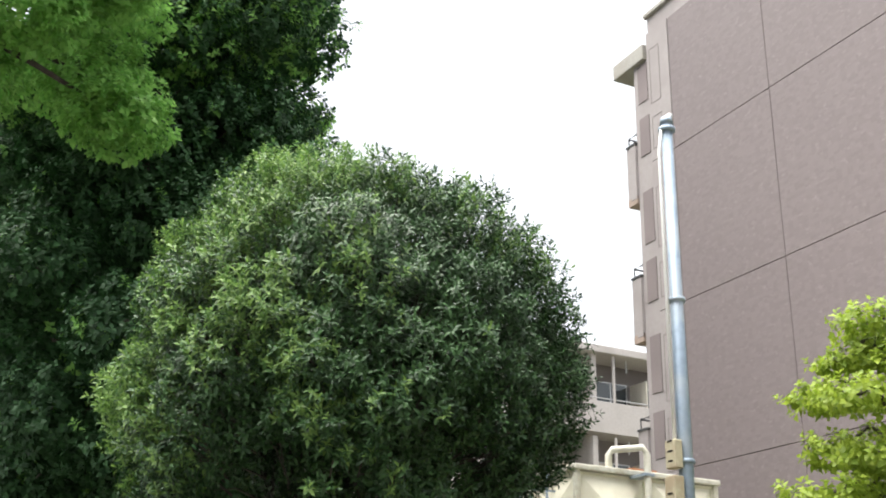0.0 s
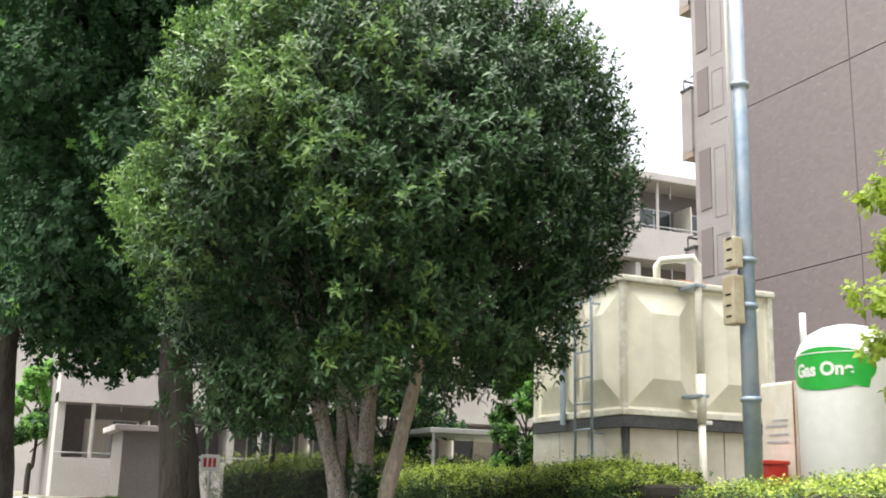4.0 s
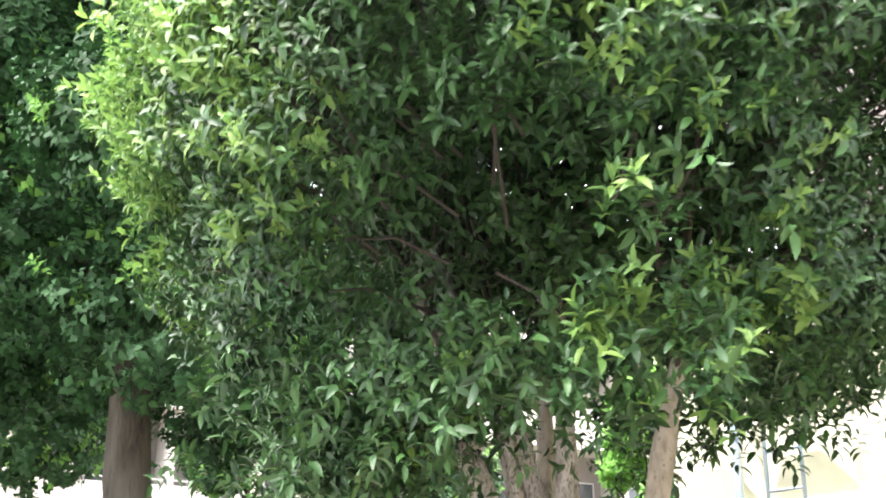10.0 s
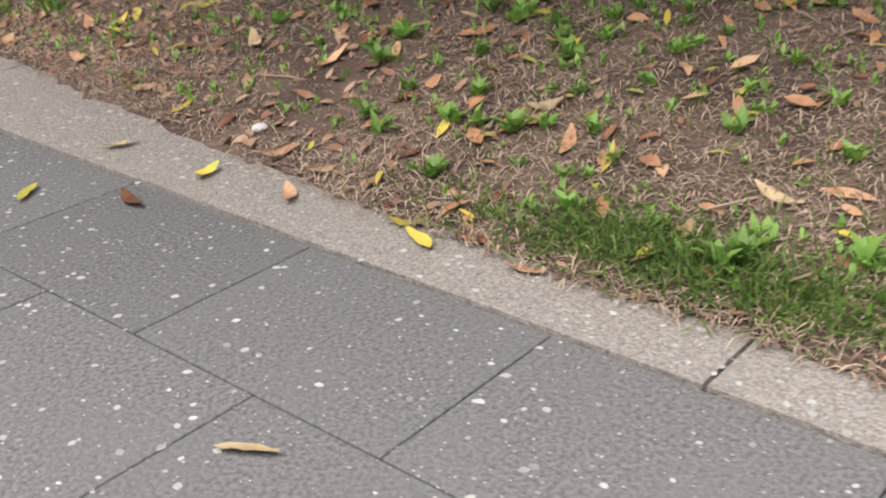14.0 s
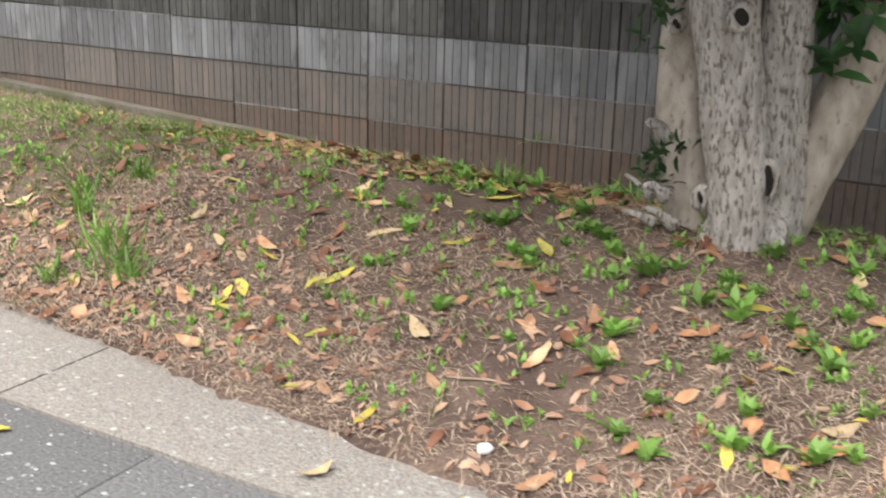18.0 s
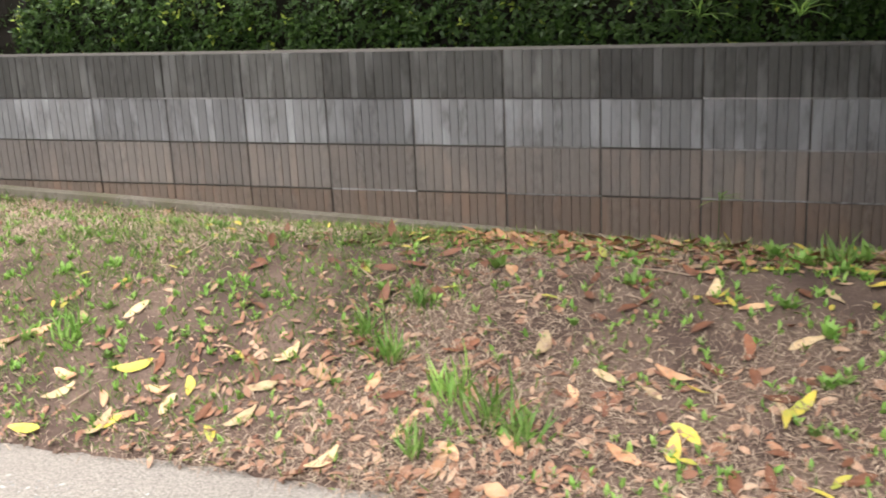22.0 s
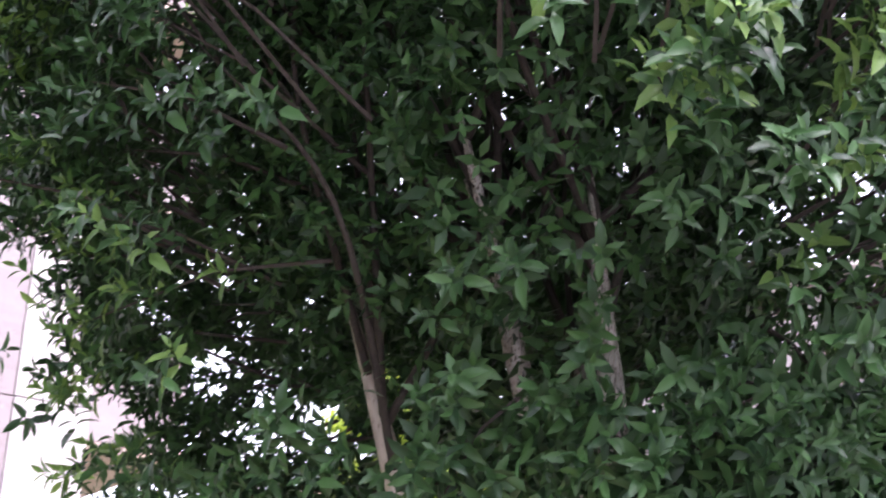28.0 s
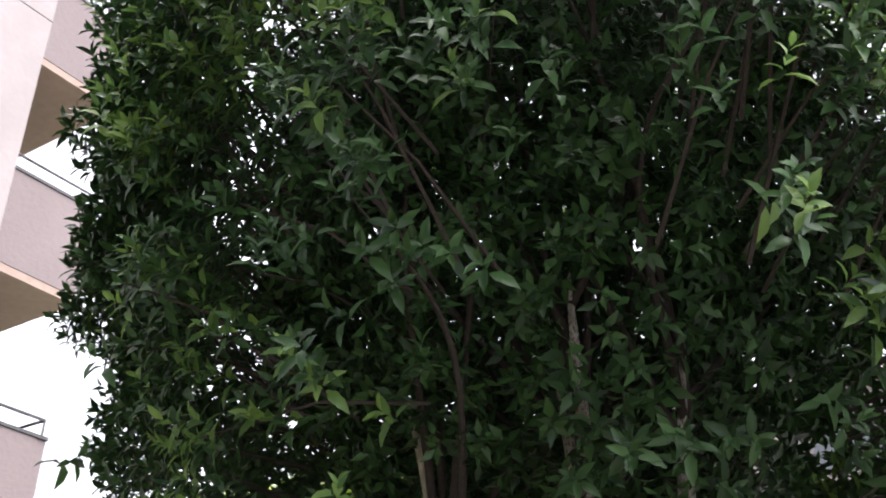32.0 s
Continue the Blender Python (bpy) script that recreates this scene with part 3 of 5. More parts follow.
trunk = part("trunk", roughen(tube(spline([(-0.03, 0.01, -0.3), (-0.03, 0.01, -0.05), (-0.03, 0.0, 0.05), (-0.02, 0.0, 0.16), (0.0, 0.0, 0.3)], 24), [0.17 * math.exp(-i / 5) + 0.108 - 0.06 * max(0, i - 12) / 12 for i in range(25)], 44, wobble=0.3, seed=2), 0.02, 19, 0.25),
             "bark", tree, "grey furrowed bark with knots", smooth=True)
for k, (pts, rad) in enumerate(STEMS):
    n = 46
    rr = [np.interp(i / n * (len(rad) - 1), range(len(rad)), rad) for i in range(n + 1)]
    part("stem", roughen(tube(spline(pts, n), rr, 26, wobble=0.22, seed=k * 5), 0.006, 26, 0.3, k * 3), "bark_smooth" if k in (2, 3) else "bark", tree, "pale smooth bark" if k in (2, 3) else "", smooth=True)
limb_rng = np.random.default_rng(3)
for k in range(34):
    pts, _ = STEMS[k % 6]
    start = Vector(pts[-1]).lerp(Vector(pts[-2]), float(limb_rng.uniform(0, 0.8)))
    a = limb_rng.uniform(0, 6.28)
    reach = Vector((math.cos(a), math.sin(a), 0)) * limb_rng.uniform(0.5, 1.25)
    rise = limb_rng.uniform(0.5, 2.2)
    mid = start + reach * 0.5 + Vector((limb_rng.normal(0, 0.1), limb_rng.normal(0, 0.1), rise * 0.6))

    part("limb", tube(spline([start, mid, start + reach + Vector((0, 0, rise))], 12), list(np.linspace(0.016, 0.003, 13)), 7, wobble=0.15, seed=k), "twig", tree, smooth=True)
# cut stubs and swellings of old shoots
for (x, y, z), (dx, dy, dz), rad in (((-0.1, 0.2, 0.12), (-0.05, 0.05, 0.03), 0.018), ((-0.12, 0.17, 0.05), (-0.06, 0.06, 0.05), 0.014), ((-0.1, 0.23, 0.04), (-0.03, 0.08, 0.03), 0.012), ((-0.07, 0.25, 0.1), (-0.03, 0.07, 0.06), 0.012),
                                     ((-0.02, 0.24, 0.26), (-0.05, 0.04, 0.04), 0.024), ((-0.09, -0.08, 0.02), (-0.07, -0.03, 0.04), 0.03)):
    tip = Vector((x, y, z)) + Vector((dx, dy, dz))
    part("cut_stub", roughen(tube(spline([(x, y, z), ((x + tip.x) / 2, (y + tip.y) / 2, (z + tip.z) / 2 + 0.006), tuple(tip)], 6), [rad * f for f in (1.5, 1.2, 0.95, 0.75, 0.65, 0.6, 0.35)], 10, wobble=0.35, seed=int(z * 100)), 0.004, 40), "bark", tree, smooth=True)
# knot holes in the trunk
for (x, y, z), (sx, sz), rot in (((-0.128, -0.054, 0.2), (0.022, 0.046), 74), ((-0.195, 0.03, 0.59), (0.024, 0.026), 62), ((-0.15, 0.1, 0.14), (0.013, 0.024), 70), ((-0.035, 0.235, 0.55), (0.016, 0.018), 72), ((-0.185, 0.09, 0.76), (0.012, 0.016), 60)):
    ring = tube([(math.cos(a) * sx, 0, math.sin(a) * sz) for a in np.linspace(0, 2 * math.pi, 21)], [0.0105 + 0.003 * math.sin(k * 0.63) for k in range(21)], 8, cap=False)
    bmesh.ops.rotate(ring, verts=ring.verts, matrix=Matrix.Rotation(radians(-rot), 3, "Z"))
    bmesh.ops.translate(ring, verts=ring.verts, vec=(x, y, z))
    knot = part("knot_rim", roughen(ring, 0.003, 25), "bark", tree, smooth=True)
    hole = bmesh.new()
    bmesh.ops.create_uvsphere(hole, u_segments=12, v_segments=8, radius=1, matrix=Matrix.Translation((x, y, z)) @ Matrix.Rotation(radians(-rot), 4, "Z") @ Matrix.Diagonal((sx, 0.012, sz, 1)))
    part("knot_hole", hole, "hollow", knot, "dark knot hole", smooth=True)

CROWN_C, CROWN_R = (0.14, 0.1, 3.28), (2.24, 2.24, 2.42)


def crown_floor(p):
    """Lower rim of the foliage: hanging low over the path, higher towards the tank."""
    u = 0.88 * p[:, 0] - 0.47 * p[:, 1]
    v = 0.67 * p[:, 0] + 0.74 * p[:, 1]
    return 1.55 + 0.2 * np.clip(u, 0, 2) - 0.02 * np.clip(v, 0, 0.8) - 0.42 * np.clip(-u - 0.25, 0, 1.15) + 0.6 * np.clip(v - 1.45, 0, 1) + 0.07 * np.sin(p[:, 0] * 4.0 + p[:, 1] * 3.0)


rng = np.random.default_rng(11)
p, ax, r, seam, sprig = crown_shell(rng, 27000, CROWN_C, CROWN_R, crown_floor, 0.82, 0.085, 4)
# leafy boughs in the light above, deep hollows between them on the lower side over the path
front = np.clip(-0.35 * p[:, 0] - 0.75 * p[:, 1] + 0.2, 0, 1)
gap = -0.75 + 0.85 * np.clip((3.4 - p[:, 2]) / 1.2, 0, 1) * (0.35 + 0.65 * front) - 0.5 * np.clip(-(0.88 * p[:, 0] - 0.47 * p[:, 1]) - 0.8, 0, 1) - 0.4 * np.clip((1.9 - p[:, 2]) / 0.3, 0, 1)
open_side = np.clip((-0.48 * p[:, 0] + 0.88 * p[:, 1] - 0.5) / 0.8, 0, 1) * np.clip((3.9 - p[:, 2]) / 0.5, 0, 1) * np.clip((2.1 + 0.88 * p[:, 0] - 0.47 * p[:, 1]) / 0.5, 0, 1)
gap = gap + 0.62 * open_side
for hx, hy, hz, hr in ((-0.6, -1.45, 1.95, 0.36), (-1.15, -0.95, 1.92, 0.32), (-0.95, -1.25, 2.05, 0.3), (0.1, -1.9, 2.4, 0.26), (-0.1, -2.1, 3.6, 0.2), (0.75, -1.8, 2.2, 0.32), (-1.35, 0.1, 1.5, 0.3), (-0.8, 1.6, 2.0, 0.27), (-1.05, 1.4, 1.95, 0.27), (-0.9, 1.5, 2.3, 0.2)):
    gap = gap + 2.0 * np.clip(1.6 - np.linalg.norm(p - [hx, hy, hz], axis=1) / hr, 0, 1)
thin = fbm(p * 1.9, 71, 1.6) + 0.5 * (0.6 - seam) + 0.9 * (0.62 - sprig) + rng.normal(0, 0.14, len(p)) > gap + 0.05
p, ax, r, seam = p[thin], ax[thin], r[thin], seam[thin]
ax = unit(ax * 1.0 + np.array([0, 0, 0.5]) + rng.normal(0, 0.25, ax.shape))
# paler leaves: new bough tips, plus light painted on top, path side, far rim
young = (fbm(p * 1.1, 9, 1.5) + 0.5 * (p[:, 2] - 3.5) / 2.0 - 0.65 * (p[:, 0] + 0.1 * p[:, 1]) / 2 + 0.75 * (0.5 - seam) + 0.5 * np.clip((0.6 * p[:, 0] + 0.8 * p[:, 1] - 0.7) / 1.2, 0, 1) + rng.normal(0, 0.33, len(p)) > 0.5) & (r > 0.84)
# leaves seen from far off, on the top and on the side of the tank
high = (p[:, 2] > 4.3) | (p[:, 0] > 1.3)
# the dense inside of the crown, which keeps the light out of the hollows
q, qa, _, _, _ = crown_shell(rng, 8500, CROWN_C, tuple(0.62 * v for v in CROWN_R), lambda p: crown_floor(p) + 0.12, 0.6, 0.1, 8)
lit = (q[:, 2] + 0.3 * rng.normal(0, 1, len(q)) > 2.9) | (rng.uniform(0, 1, len(q)) < 0.5)
q, qa = q[lit], unit(qa + rng.normal(0, 0.6, qa.shape))[lit]
skirt_a = rng.uniform(0, 6.28, 1000)
sr = rng.uniform(0.9, 1.9, 1000)
sk = np.stack([np.cos(skirt_a) * sr, np.sin(skirt_a) * sr, np.zeros(1000)], 1)
sk[:, 2] = crown_floor(sk) + rng.uniform(-0.12, 0.3, 1000) + 0.1 * np.sin(skirt_a * 7)
sk = sk[(fbm(sk * 2.2, 5, 1.5) > -0.25) & (rng.uniform(0, 1, len(sk)) > 0.8 * np.clip((-0.48 * sk[:, 0] + 0.88 * sk[:, 1]) / 1.0, 0, 1))]
sr = np.hypot(sk[:, 0], sk[:, 1])
sk = sk[(sk[:, 2] - 3.28) ** 2 / 2.42 ** 2 + (sr / 2.15) ** 2 < 1.0]
# a lobe that hangs low beside the stems
lobe = rng.normal(0, 1, (420, 3)) * np.array([0.24, 0.3, 0.17]) + np.array([-0.92, 0.15, 1.5])
sk = np.concatenate([sk, lobe[lobe[:, 2] > 1.12]])
# pale shoots low over the path
sh = np.concatenate([rng.normal(0, 1, (k, 3)) * np.array([w, w, w]) + np.array(c) for c, k, w in
                     (((-0.67, -1.25, 1.76), 26, 0.085), ((-0.34, -1.37, 1.84), 22, 0.085), ((-0.36, -1.41, 1.55), 18, 0.08), ((-0.69, -1.51, 2.09), 18, 0.09), ((-0.99, -0.23, 1.58), 20, 0.1))])
shy = rng.uniform(0, 1, len(sh)) < 0.6
blades = dict(spread=(0.35, 1.5), droop=0.15, curl=0.22)
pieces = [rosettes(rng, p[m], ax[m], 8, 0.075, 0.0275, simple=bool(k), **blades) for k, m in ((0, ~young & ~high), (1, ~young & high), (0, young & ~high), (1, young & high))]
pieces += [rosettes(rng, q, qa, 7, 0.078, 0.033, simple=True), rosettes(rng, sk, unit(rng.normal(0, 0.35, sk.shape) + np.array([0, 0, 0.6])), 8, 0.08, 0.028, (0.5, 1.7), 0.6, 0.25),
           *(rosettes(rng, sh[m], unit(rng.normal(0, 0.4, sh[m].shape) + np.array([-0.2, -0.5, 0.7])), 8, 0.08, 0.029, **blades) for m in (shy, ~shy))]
crown = joined("crown", pieces, ["leaf_dark", "leaf_young_lit"], [0, 0, 1, 1, 0, 0, 0, 1], tree, "dense dark green glossy foliage, paler at new tips and toward the light")
# twigs that show at the crown's rim and underside
tw = bmesh.new()
for k in range(420):
    i = int(limb_rng.integers(len(p)))
    end = Vector(p[i])
    start = end * 0.62 + Vector((0, 0, 0.38 * 2.2)) + Vector(limb_rng.normal(0, 0.12, 3))
    tube([start, (start + end) / 2 + Vector((0, 0, 0.06)), end], [0.009, 0.006, 0.003], 4, bm=tw, cap=False)
tagged(part("fine_branchwork", tw, "twig", tree), kind="stuff")
# shoots in the fork
fs = rng.normal(0, 1, (34, 3)) * np.array([0.05, 0.05, 0.08]) + np.array([0.03, -0.17, 0.72])
fork = joined("fork_shoot", [rosettes(rng, fs, unit(rng.normal(0, 0.5, fs.shape) + np.array([-0.4, -0.3, 0.4])), 7, 0.088, 0.031)], ["leaf_dark"], [0], tree)
fs = np.concatenate([rng.normal(0, 1, (9, 3)) * np.array([0.03, 0.03, 0.04]) + np.array([-0.06, 0.25, 0.2]), rng.normal(0, 1, (6, 3)) * np.array([0.03, 0.03, 0.03]) + np.array([-0.02, 0.28, 0.57]),
                     rng.normal(0, 1, (40, 3)) * np.array([0.1, 0.08, 0.25]) + np.array([0.24, 0.42, 1.25])])
foot = joined("base_shoot", [rosettes(rng, fs, unit(rng.normal(0, 0.5, fs.shape) + np.array([-0.4, 0.3, 0.4])), 6, 0.055, 0.02)], ["leaf_dark"], [0], tree)
for ob in (fork, foot):
    tagged(ob, kind="stuff")


def broad_tree(label, at, height, spread, low, clumps, seed, light=0.12, leaf=0.13, mats=("leaf_maple", "leaf_maple_light"), bark="bark_dark", radius=0.27, blobs=16, per=8, foot=(0, 0), flat=0.62, lean=(0, 0), low_shade=0.0):
    """A broadleaved tree: tapered trunk, limbs, and a crown of many leafy boughs."""
    r = np.random.default_rng(seed)
    ob = thing("broadleaf_tree", label, "tree", at=at)
    n = 14
    line = spline([(foot[0] * 1.2, foot[1], -0.3), (foot[0] * 0.7, foot[1] * 0.7, 0.9), (r.normal(0, 0.08), r.normal(0, 0.08), height * 0.2), (r.normal(0, 0.15), r.normal(0, 0.15), height * 0.6), (0, 0, height * 0.9)], n)
    part("trunk", tube(line, [radius * (1.25 if i == 0 else 1) * (1 - 0.85 * i / n) for i in range(n + 1)], 14, wobble=0.3, seed=seed), bark, ob, smooth=True)
    pieces, slots, cents = [], [], []
    for k in range(blobs):
        f = (k + 0.5) / blobs
        z = low + (height - low) * (0.06 + 0.9 * f)
        reach = spread * math.sqrt(max(0.05, 1 - (2 * f - 0.75) ** 2 / 1.7)) * r.uniform(0.35, 0.85)
        a = k * 2.4 + r.uniform(-0.4, 0.4)
        c = np.array([math.cos(a) * reach + lean[0], math.sin(a) * reach + lean[1], z])
        cents.append(c)
        start = Vector((0, 0, max(low * 1.1, height * 0.27, z - reach * 0.45)))
        part("limb", tube(spline([start, Vector(c) * 0.5 + start * 0.5 + Vector((0, 0, 0.25)), Vector(c)], 7), list(np.linspace(radius * 0.32, 0.02, 8)), 7, seed=k), bark, ob, smooth=True)
        size = spread * r.uniform(0.34, 0.5)
        d = unit(r.normal(0, 1, (clumps, 3)))
        pos = c + d * (0.35 + 0.65 * r.uniform(0, 1, (clumps, 1)) ** 0.5) * np.array([size, size, size * flat]) * (1 + 0.22 * fbm(d, seed + k, 3.5))[:, None]
        axes = unit(d + np.array([0, 0, 0.7]) + r.normal(0, 0.3, d.shape))
        # pale leaf share grows with height: light from above put into leaf colour
        bright = r.uniform(0, 1, clumps) < light * (0.2 if f < low_shade else 1.0 if f < 0.5 else 1.8)
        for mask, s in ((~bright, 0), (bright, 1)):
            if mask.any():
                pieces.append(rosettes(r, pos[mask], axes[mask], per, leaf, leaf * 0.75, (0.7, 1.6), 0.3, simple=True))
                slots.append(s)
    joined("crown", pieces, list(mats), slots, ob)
    return ob


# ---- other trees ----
broad_tree("tall dark green tree with rough brown trunk on the lawn", (2.8, 17.1, 0.42), 15.5, 3.5, 2.3, 800, 21, blobs=48, light=0.16, leaf=0.115, foot=(0.32, 0.0), radius=0.36, low_shade=0.5)
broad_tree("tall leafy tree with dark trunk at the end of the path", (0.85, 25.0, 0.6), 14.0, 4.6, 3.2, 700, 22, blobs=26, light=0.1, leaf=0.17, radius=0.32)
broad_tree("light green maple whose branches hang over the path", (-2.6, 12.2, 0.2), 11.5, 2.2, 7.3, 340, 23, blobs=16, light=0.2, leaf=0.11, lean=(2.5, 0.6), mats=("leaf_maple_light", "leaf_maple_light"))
broad_tree("young maple with yellow-green leaves beside the tank", (7.05, 6.4, 0.74), 3.5, 1.0, 0.8, 80, 24, blobs=26, light=0.5, leaf=0.075, flat=0.38,
           mats=("leaf_yellow", "leaf_yellow"), radius=0.05)
broad_tree("small slim tree behind the hedge", (5.6, 21.5, 0.74), 4.4, 1.25, 1.3, 130, 25, blobs=13, light=0.2, leaf=0.1, radius=0.06, flat=0.5)
broad_tree("small green tree behind the hedge", (6.4, 17.4, 0.74), 2.6, 1.3, 0.5, 130, 26, blobs=13, light=0.1, leaf=0.1, radius=0.06, flat=0.45)
broad_tree("slim bright green shrub behind the water tank", (6.85, 13.4, 0.74), 2.7, 0.6, 0.4, 90, 29, blobs=16, light=0.5, leaf=0.08, radius=0.03, flat=0.8,
           mats=("leaf_maple", "leaf_maple_light"))
broad_tree("round green tree by the far buildings", (2.1, 38.0, 0.74), 4.3, 1.1, 1.2, 260, 27, blobs=9, light=0.5, leaf=0.16, radius=0.1)
broad_tree("green roadside tree beyond the white fence", (15.0, -1.5, 0.74), 6.2, 2.4, 1.6, 420, 28, blobs=12, light=0.5, leaf=0.14, radius=0.12,
           mats=("leaf_maple_light", "leaf_yellow"))


# ---- hedges ----
def hedge(label, x0, x1, y0, y1, z0, z1, seed, density=1500, new_share=0.35, leaf=0.034):
    r = np.random.default_rng(seed)
    ob = thing("hedge", label, "hedge", at=((x0 + x1) / 2, (y0 + y1) / 2, z0))
    cx, cy = (x0 + x1) / 2, (y0 + y1) / 2
    hx, hy = (x1 - x0) / 2, (y1 - y0) / 2
    # dark box that paints the shade deep inside the hedge
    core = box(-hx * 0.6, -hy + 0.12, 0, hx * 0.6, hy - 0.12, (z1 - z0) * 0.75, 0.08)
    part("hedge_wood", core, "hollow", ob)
    area = 2 * hy * (2 * hx + 2 * (z1 - z0))
    n = int(area * density)
    s = r.uniform(-1, 1, n)
    yy = r.uniform(-hy, hy, n)
    a = r.uniform(0, math.pi, n)
    ca, sa = np.cos(a), np.sin(a)
    k = (np.abs(ca) ** 3.5 + np.abs(sa) ** 3.5) ** (-1 / 3.5)
    endf = np.clip((hy - np.abs(yy)) / 0.35, 0.25, 1) ** 0.5
    lump = 1 + 0.06 * np.sin(yy * 2.1 + seed) + 0.05 * np.sin(yy * 6.7 + 2 * seed + ca * 3) + 0.03 * np.sin(yy * 17 + ca * 9)
    depth = 1 - 0.16 * r.uniform(0, 1, n) ** 2 + 0.16 * (r.uniform(0, 1, n) > 0.86) * r.uniform(0, 1, n) ** 2 * sa
    pos = np.stack([ca * k * hx * endf * depth, yy, (z1 - z0) * (0.02 + 0.98 * sa * k * endf * lump * depth)], 1)
    knob = 0.06 * fbm(pos + [0, 0, seed], seed + 50, 8.0) + 0.05 * fbm(pos, seed + 51, 19.0)
    rise = np.clip(pos[:, 2] / (z1 - z0), 0, 1)
    pos[:, 0] *= (0.72 + 0.28 * np.sqrt(rise)) + knob
    pos[:, 2] *= 1 + 0.9 * knob
    nor = unit(np.stack([ca, 0 * ca, sa * 1.2 + 0.3], 1) + r.normal(0, 0.45, (n, 3)))
    new_leaf = (r.uniform(0, 1, n) < new_share * np.clip(2.0 * (sa * k - 0.62) + 4.0 * knob, 0.02, 1.2))
    pieces = []
    for mask in (~new_leaf, new_leaf):
        pieces.append(rosettes(r, pos[mask], nor[mask], 4, leaf, leaf * 0.55, (0.6, 1.4), 0.1, simple=True))
    joined("foliage", pieces, ["leaf_hedge", "leaf_hedge_new"], [0, 1], ob)
    return ob


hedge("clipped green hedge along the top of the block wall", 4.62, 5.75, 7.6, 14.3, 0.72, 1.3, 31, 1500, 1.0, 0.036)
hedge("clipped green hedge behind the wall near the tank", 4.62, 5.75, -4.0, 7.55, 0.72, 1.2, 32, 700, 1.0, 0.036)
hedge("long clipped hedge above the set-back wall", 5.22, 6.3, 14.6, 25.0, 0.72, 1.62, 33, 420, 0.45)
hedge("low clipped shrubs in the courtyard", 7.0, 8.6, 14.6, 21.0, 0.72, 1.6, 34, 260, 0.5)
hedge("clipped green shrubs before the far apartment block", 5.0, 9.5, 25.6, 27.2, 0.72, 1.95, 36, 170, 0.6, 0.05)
hedge("low hedge beside the road fence", 9.5, 14.5, 2.2, 3.4, 0.72, 1.35, 35, 300, 0.35)

# weeds rising from the hedge
for (x, y, z), s in (((4.52, 10.72, 1.0), 1.2), ((4.52, 10.35, 1.0), 1.3), ((4.43, 10.62, 0.3), 0.75), ((5.2, 11.55, 1.28), 1.3), ((5.1, 12.1, 1.28), 0.9)):
    w = thing("hedge_weed", "slender grassy weed growing out of the hedge", "weed", "hedge weeds", at=(x, y, z - 0.15))
    r = np.random.default_rng(int(abs(x * 100 + y * 10)))
    c = np.zeros((9, 3))
    way = unit(np.stack([-0.4 + r.normal(0, 0.5, 9), r.normal(0, 0.7, 9), r.uniform(0.3, 1.2, 9)], 1))
    mesh = mesh_from("blades", *leaves(c + np.array([0, 0, 0.08]), way, np.array([[0, 0, 1.0]] * 9), 0.13 * s, 0.007 * s, curl=0.35))
    tagged(mesh_object("leaf_blade", mesh, "weed", w), kind="stuff")
    part("stalk", tube([(0, 0, -0.1), (0, 0, 0.1)], [0.002, 0.0015], 5), "leaf_hedge", w)

# ---- water tank ----
TKX, TKY = 6.56, 10.66
tank = thing("water_tank", "cream panelled water tank on a boarded base", "tank", at=(TKX, TKY, 0.74))
ZB, ZT, TW, TD = 1.97 - 0.74, 3.42 - 0.74, 2.02, 1.95
part("tank_shell", box(0.03, 0.03, ZB + 0.02, TW - 0.03, TD - 0.03, ZT - 0.03), "tank", tank)


def pressed_panel(w, h):
    """A moulded panel in the x-z plane, facing -y, with a raised pyramid frustum towards its middle."""
    bm = bmesh.new()
    out = [bm.verts.new((x, 0, z)) for x, z in ((0.03, 0.03), (w - 0.03, 0.03), (w - 0.03, h - 0.03), (0.03, h - 0.03))]
    rim = [bm.verts.new((x, 0.02, z)) for x, z in ((0.06, 0.06), (w - 0.06, 0.06), (w - 0.06, h - 0.06), (0.06, h - 0.06))]
    low = [bm.verts.new((x, -0.085, z)) for x, z in ((w * 0.32, h * 0.25), (w * 0.68, h * 0.25), (w * 0.68, h * 0.75), (w * 0.32, h * 0.75))]
    for k in range(4):
        bm.faces.new((out[k], out[(k + 1) % 4], rim[(k + 1) % 4], rim[k]))
    bm.faces.new((rim[0], rim[1], low[1], low[0]))
    bm.faces.new((rim[2], rim[3], low[3], low[2]))
    bm.faces.new((rim[1], rim[2], low[2], low[1]))
    bm.faces.new((rim[3], rim[0], low[0], low[3]))
    bm.faces.new(low)
    return bm


PW, PH = TW / 2, ZT - ZB
for face in range(4):
    for k in range(2):
        panel = pressed_panel(PW, PH)
        turn = {0: (0, (k * PW, 0, ZB)), 1: (-90, (0, TD - k * TD / 2, ZB)), 2: (90, (TW, k * TD / 2, ZB)), 3: (180, (TW - k * PW, TD, ZB))}[face]
        bmesh.ops.rotate(panel, verts=panel.verts, matrix=Matrix.Rotation(radians(turn[0]), 3, "Z"))
        bmesh.ops.translate(panel, verts=panel.verts, vec=turn[1])
        part("panel", panel, "tank", tank)
for x, y in ((0, 0), (PW, 0), (TW, 0), (0, TD / 2), (0, TD), (TW, TD / 2), (TW, TD), (PW, TD)):
    part("flange", box(x - 0.035, y - 0.035, ZB, x + 0.035, y + 0.035, ZT, 0.008), "tank_rim", tank)
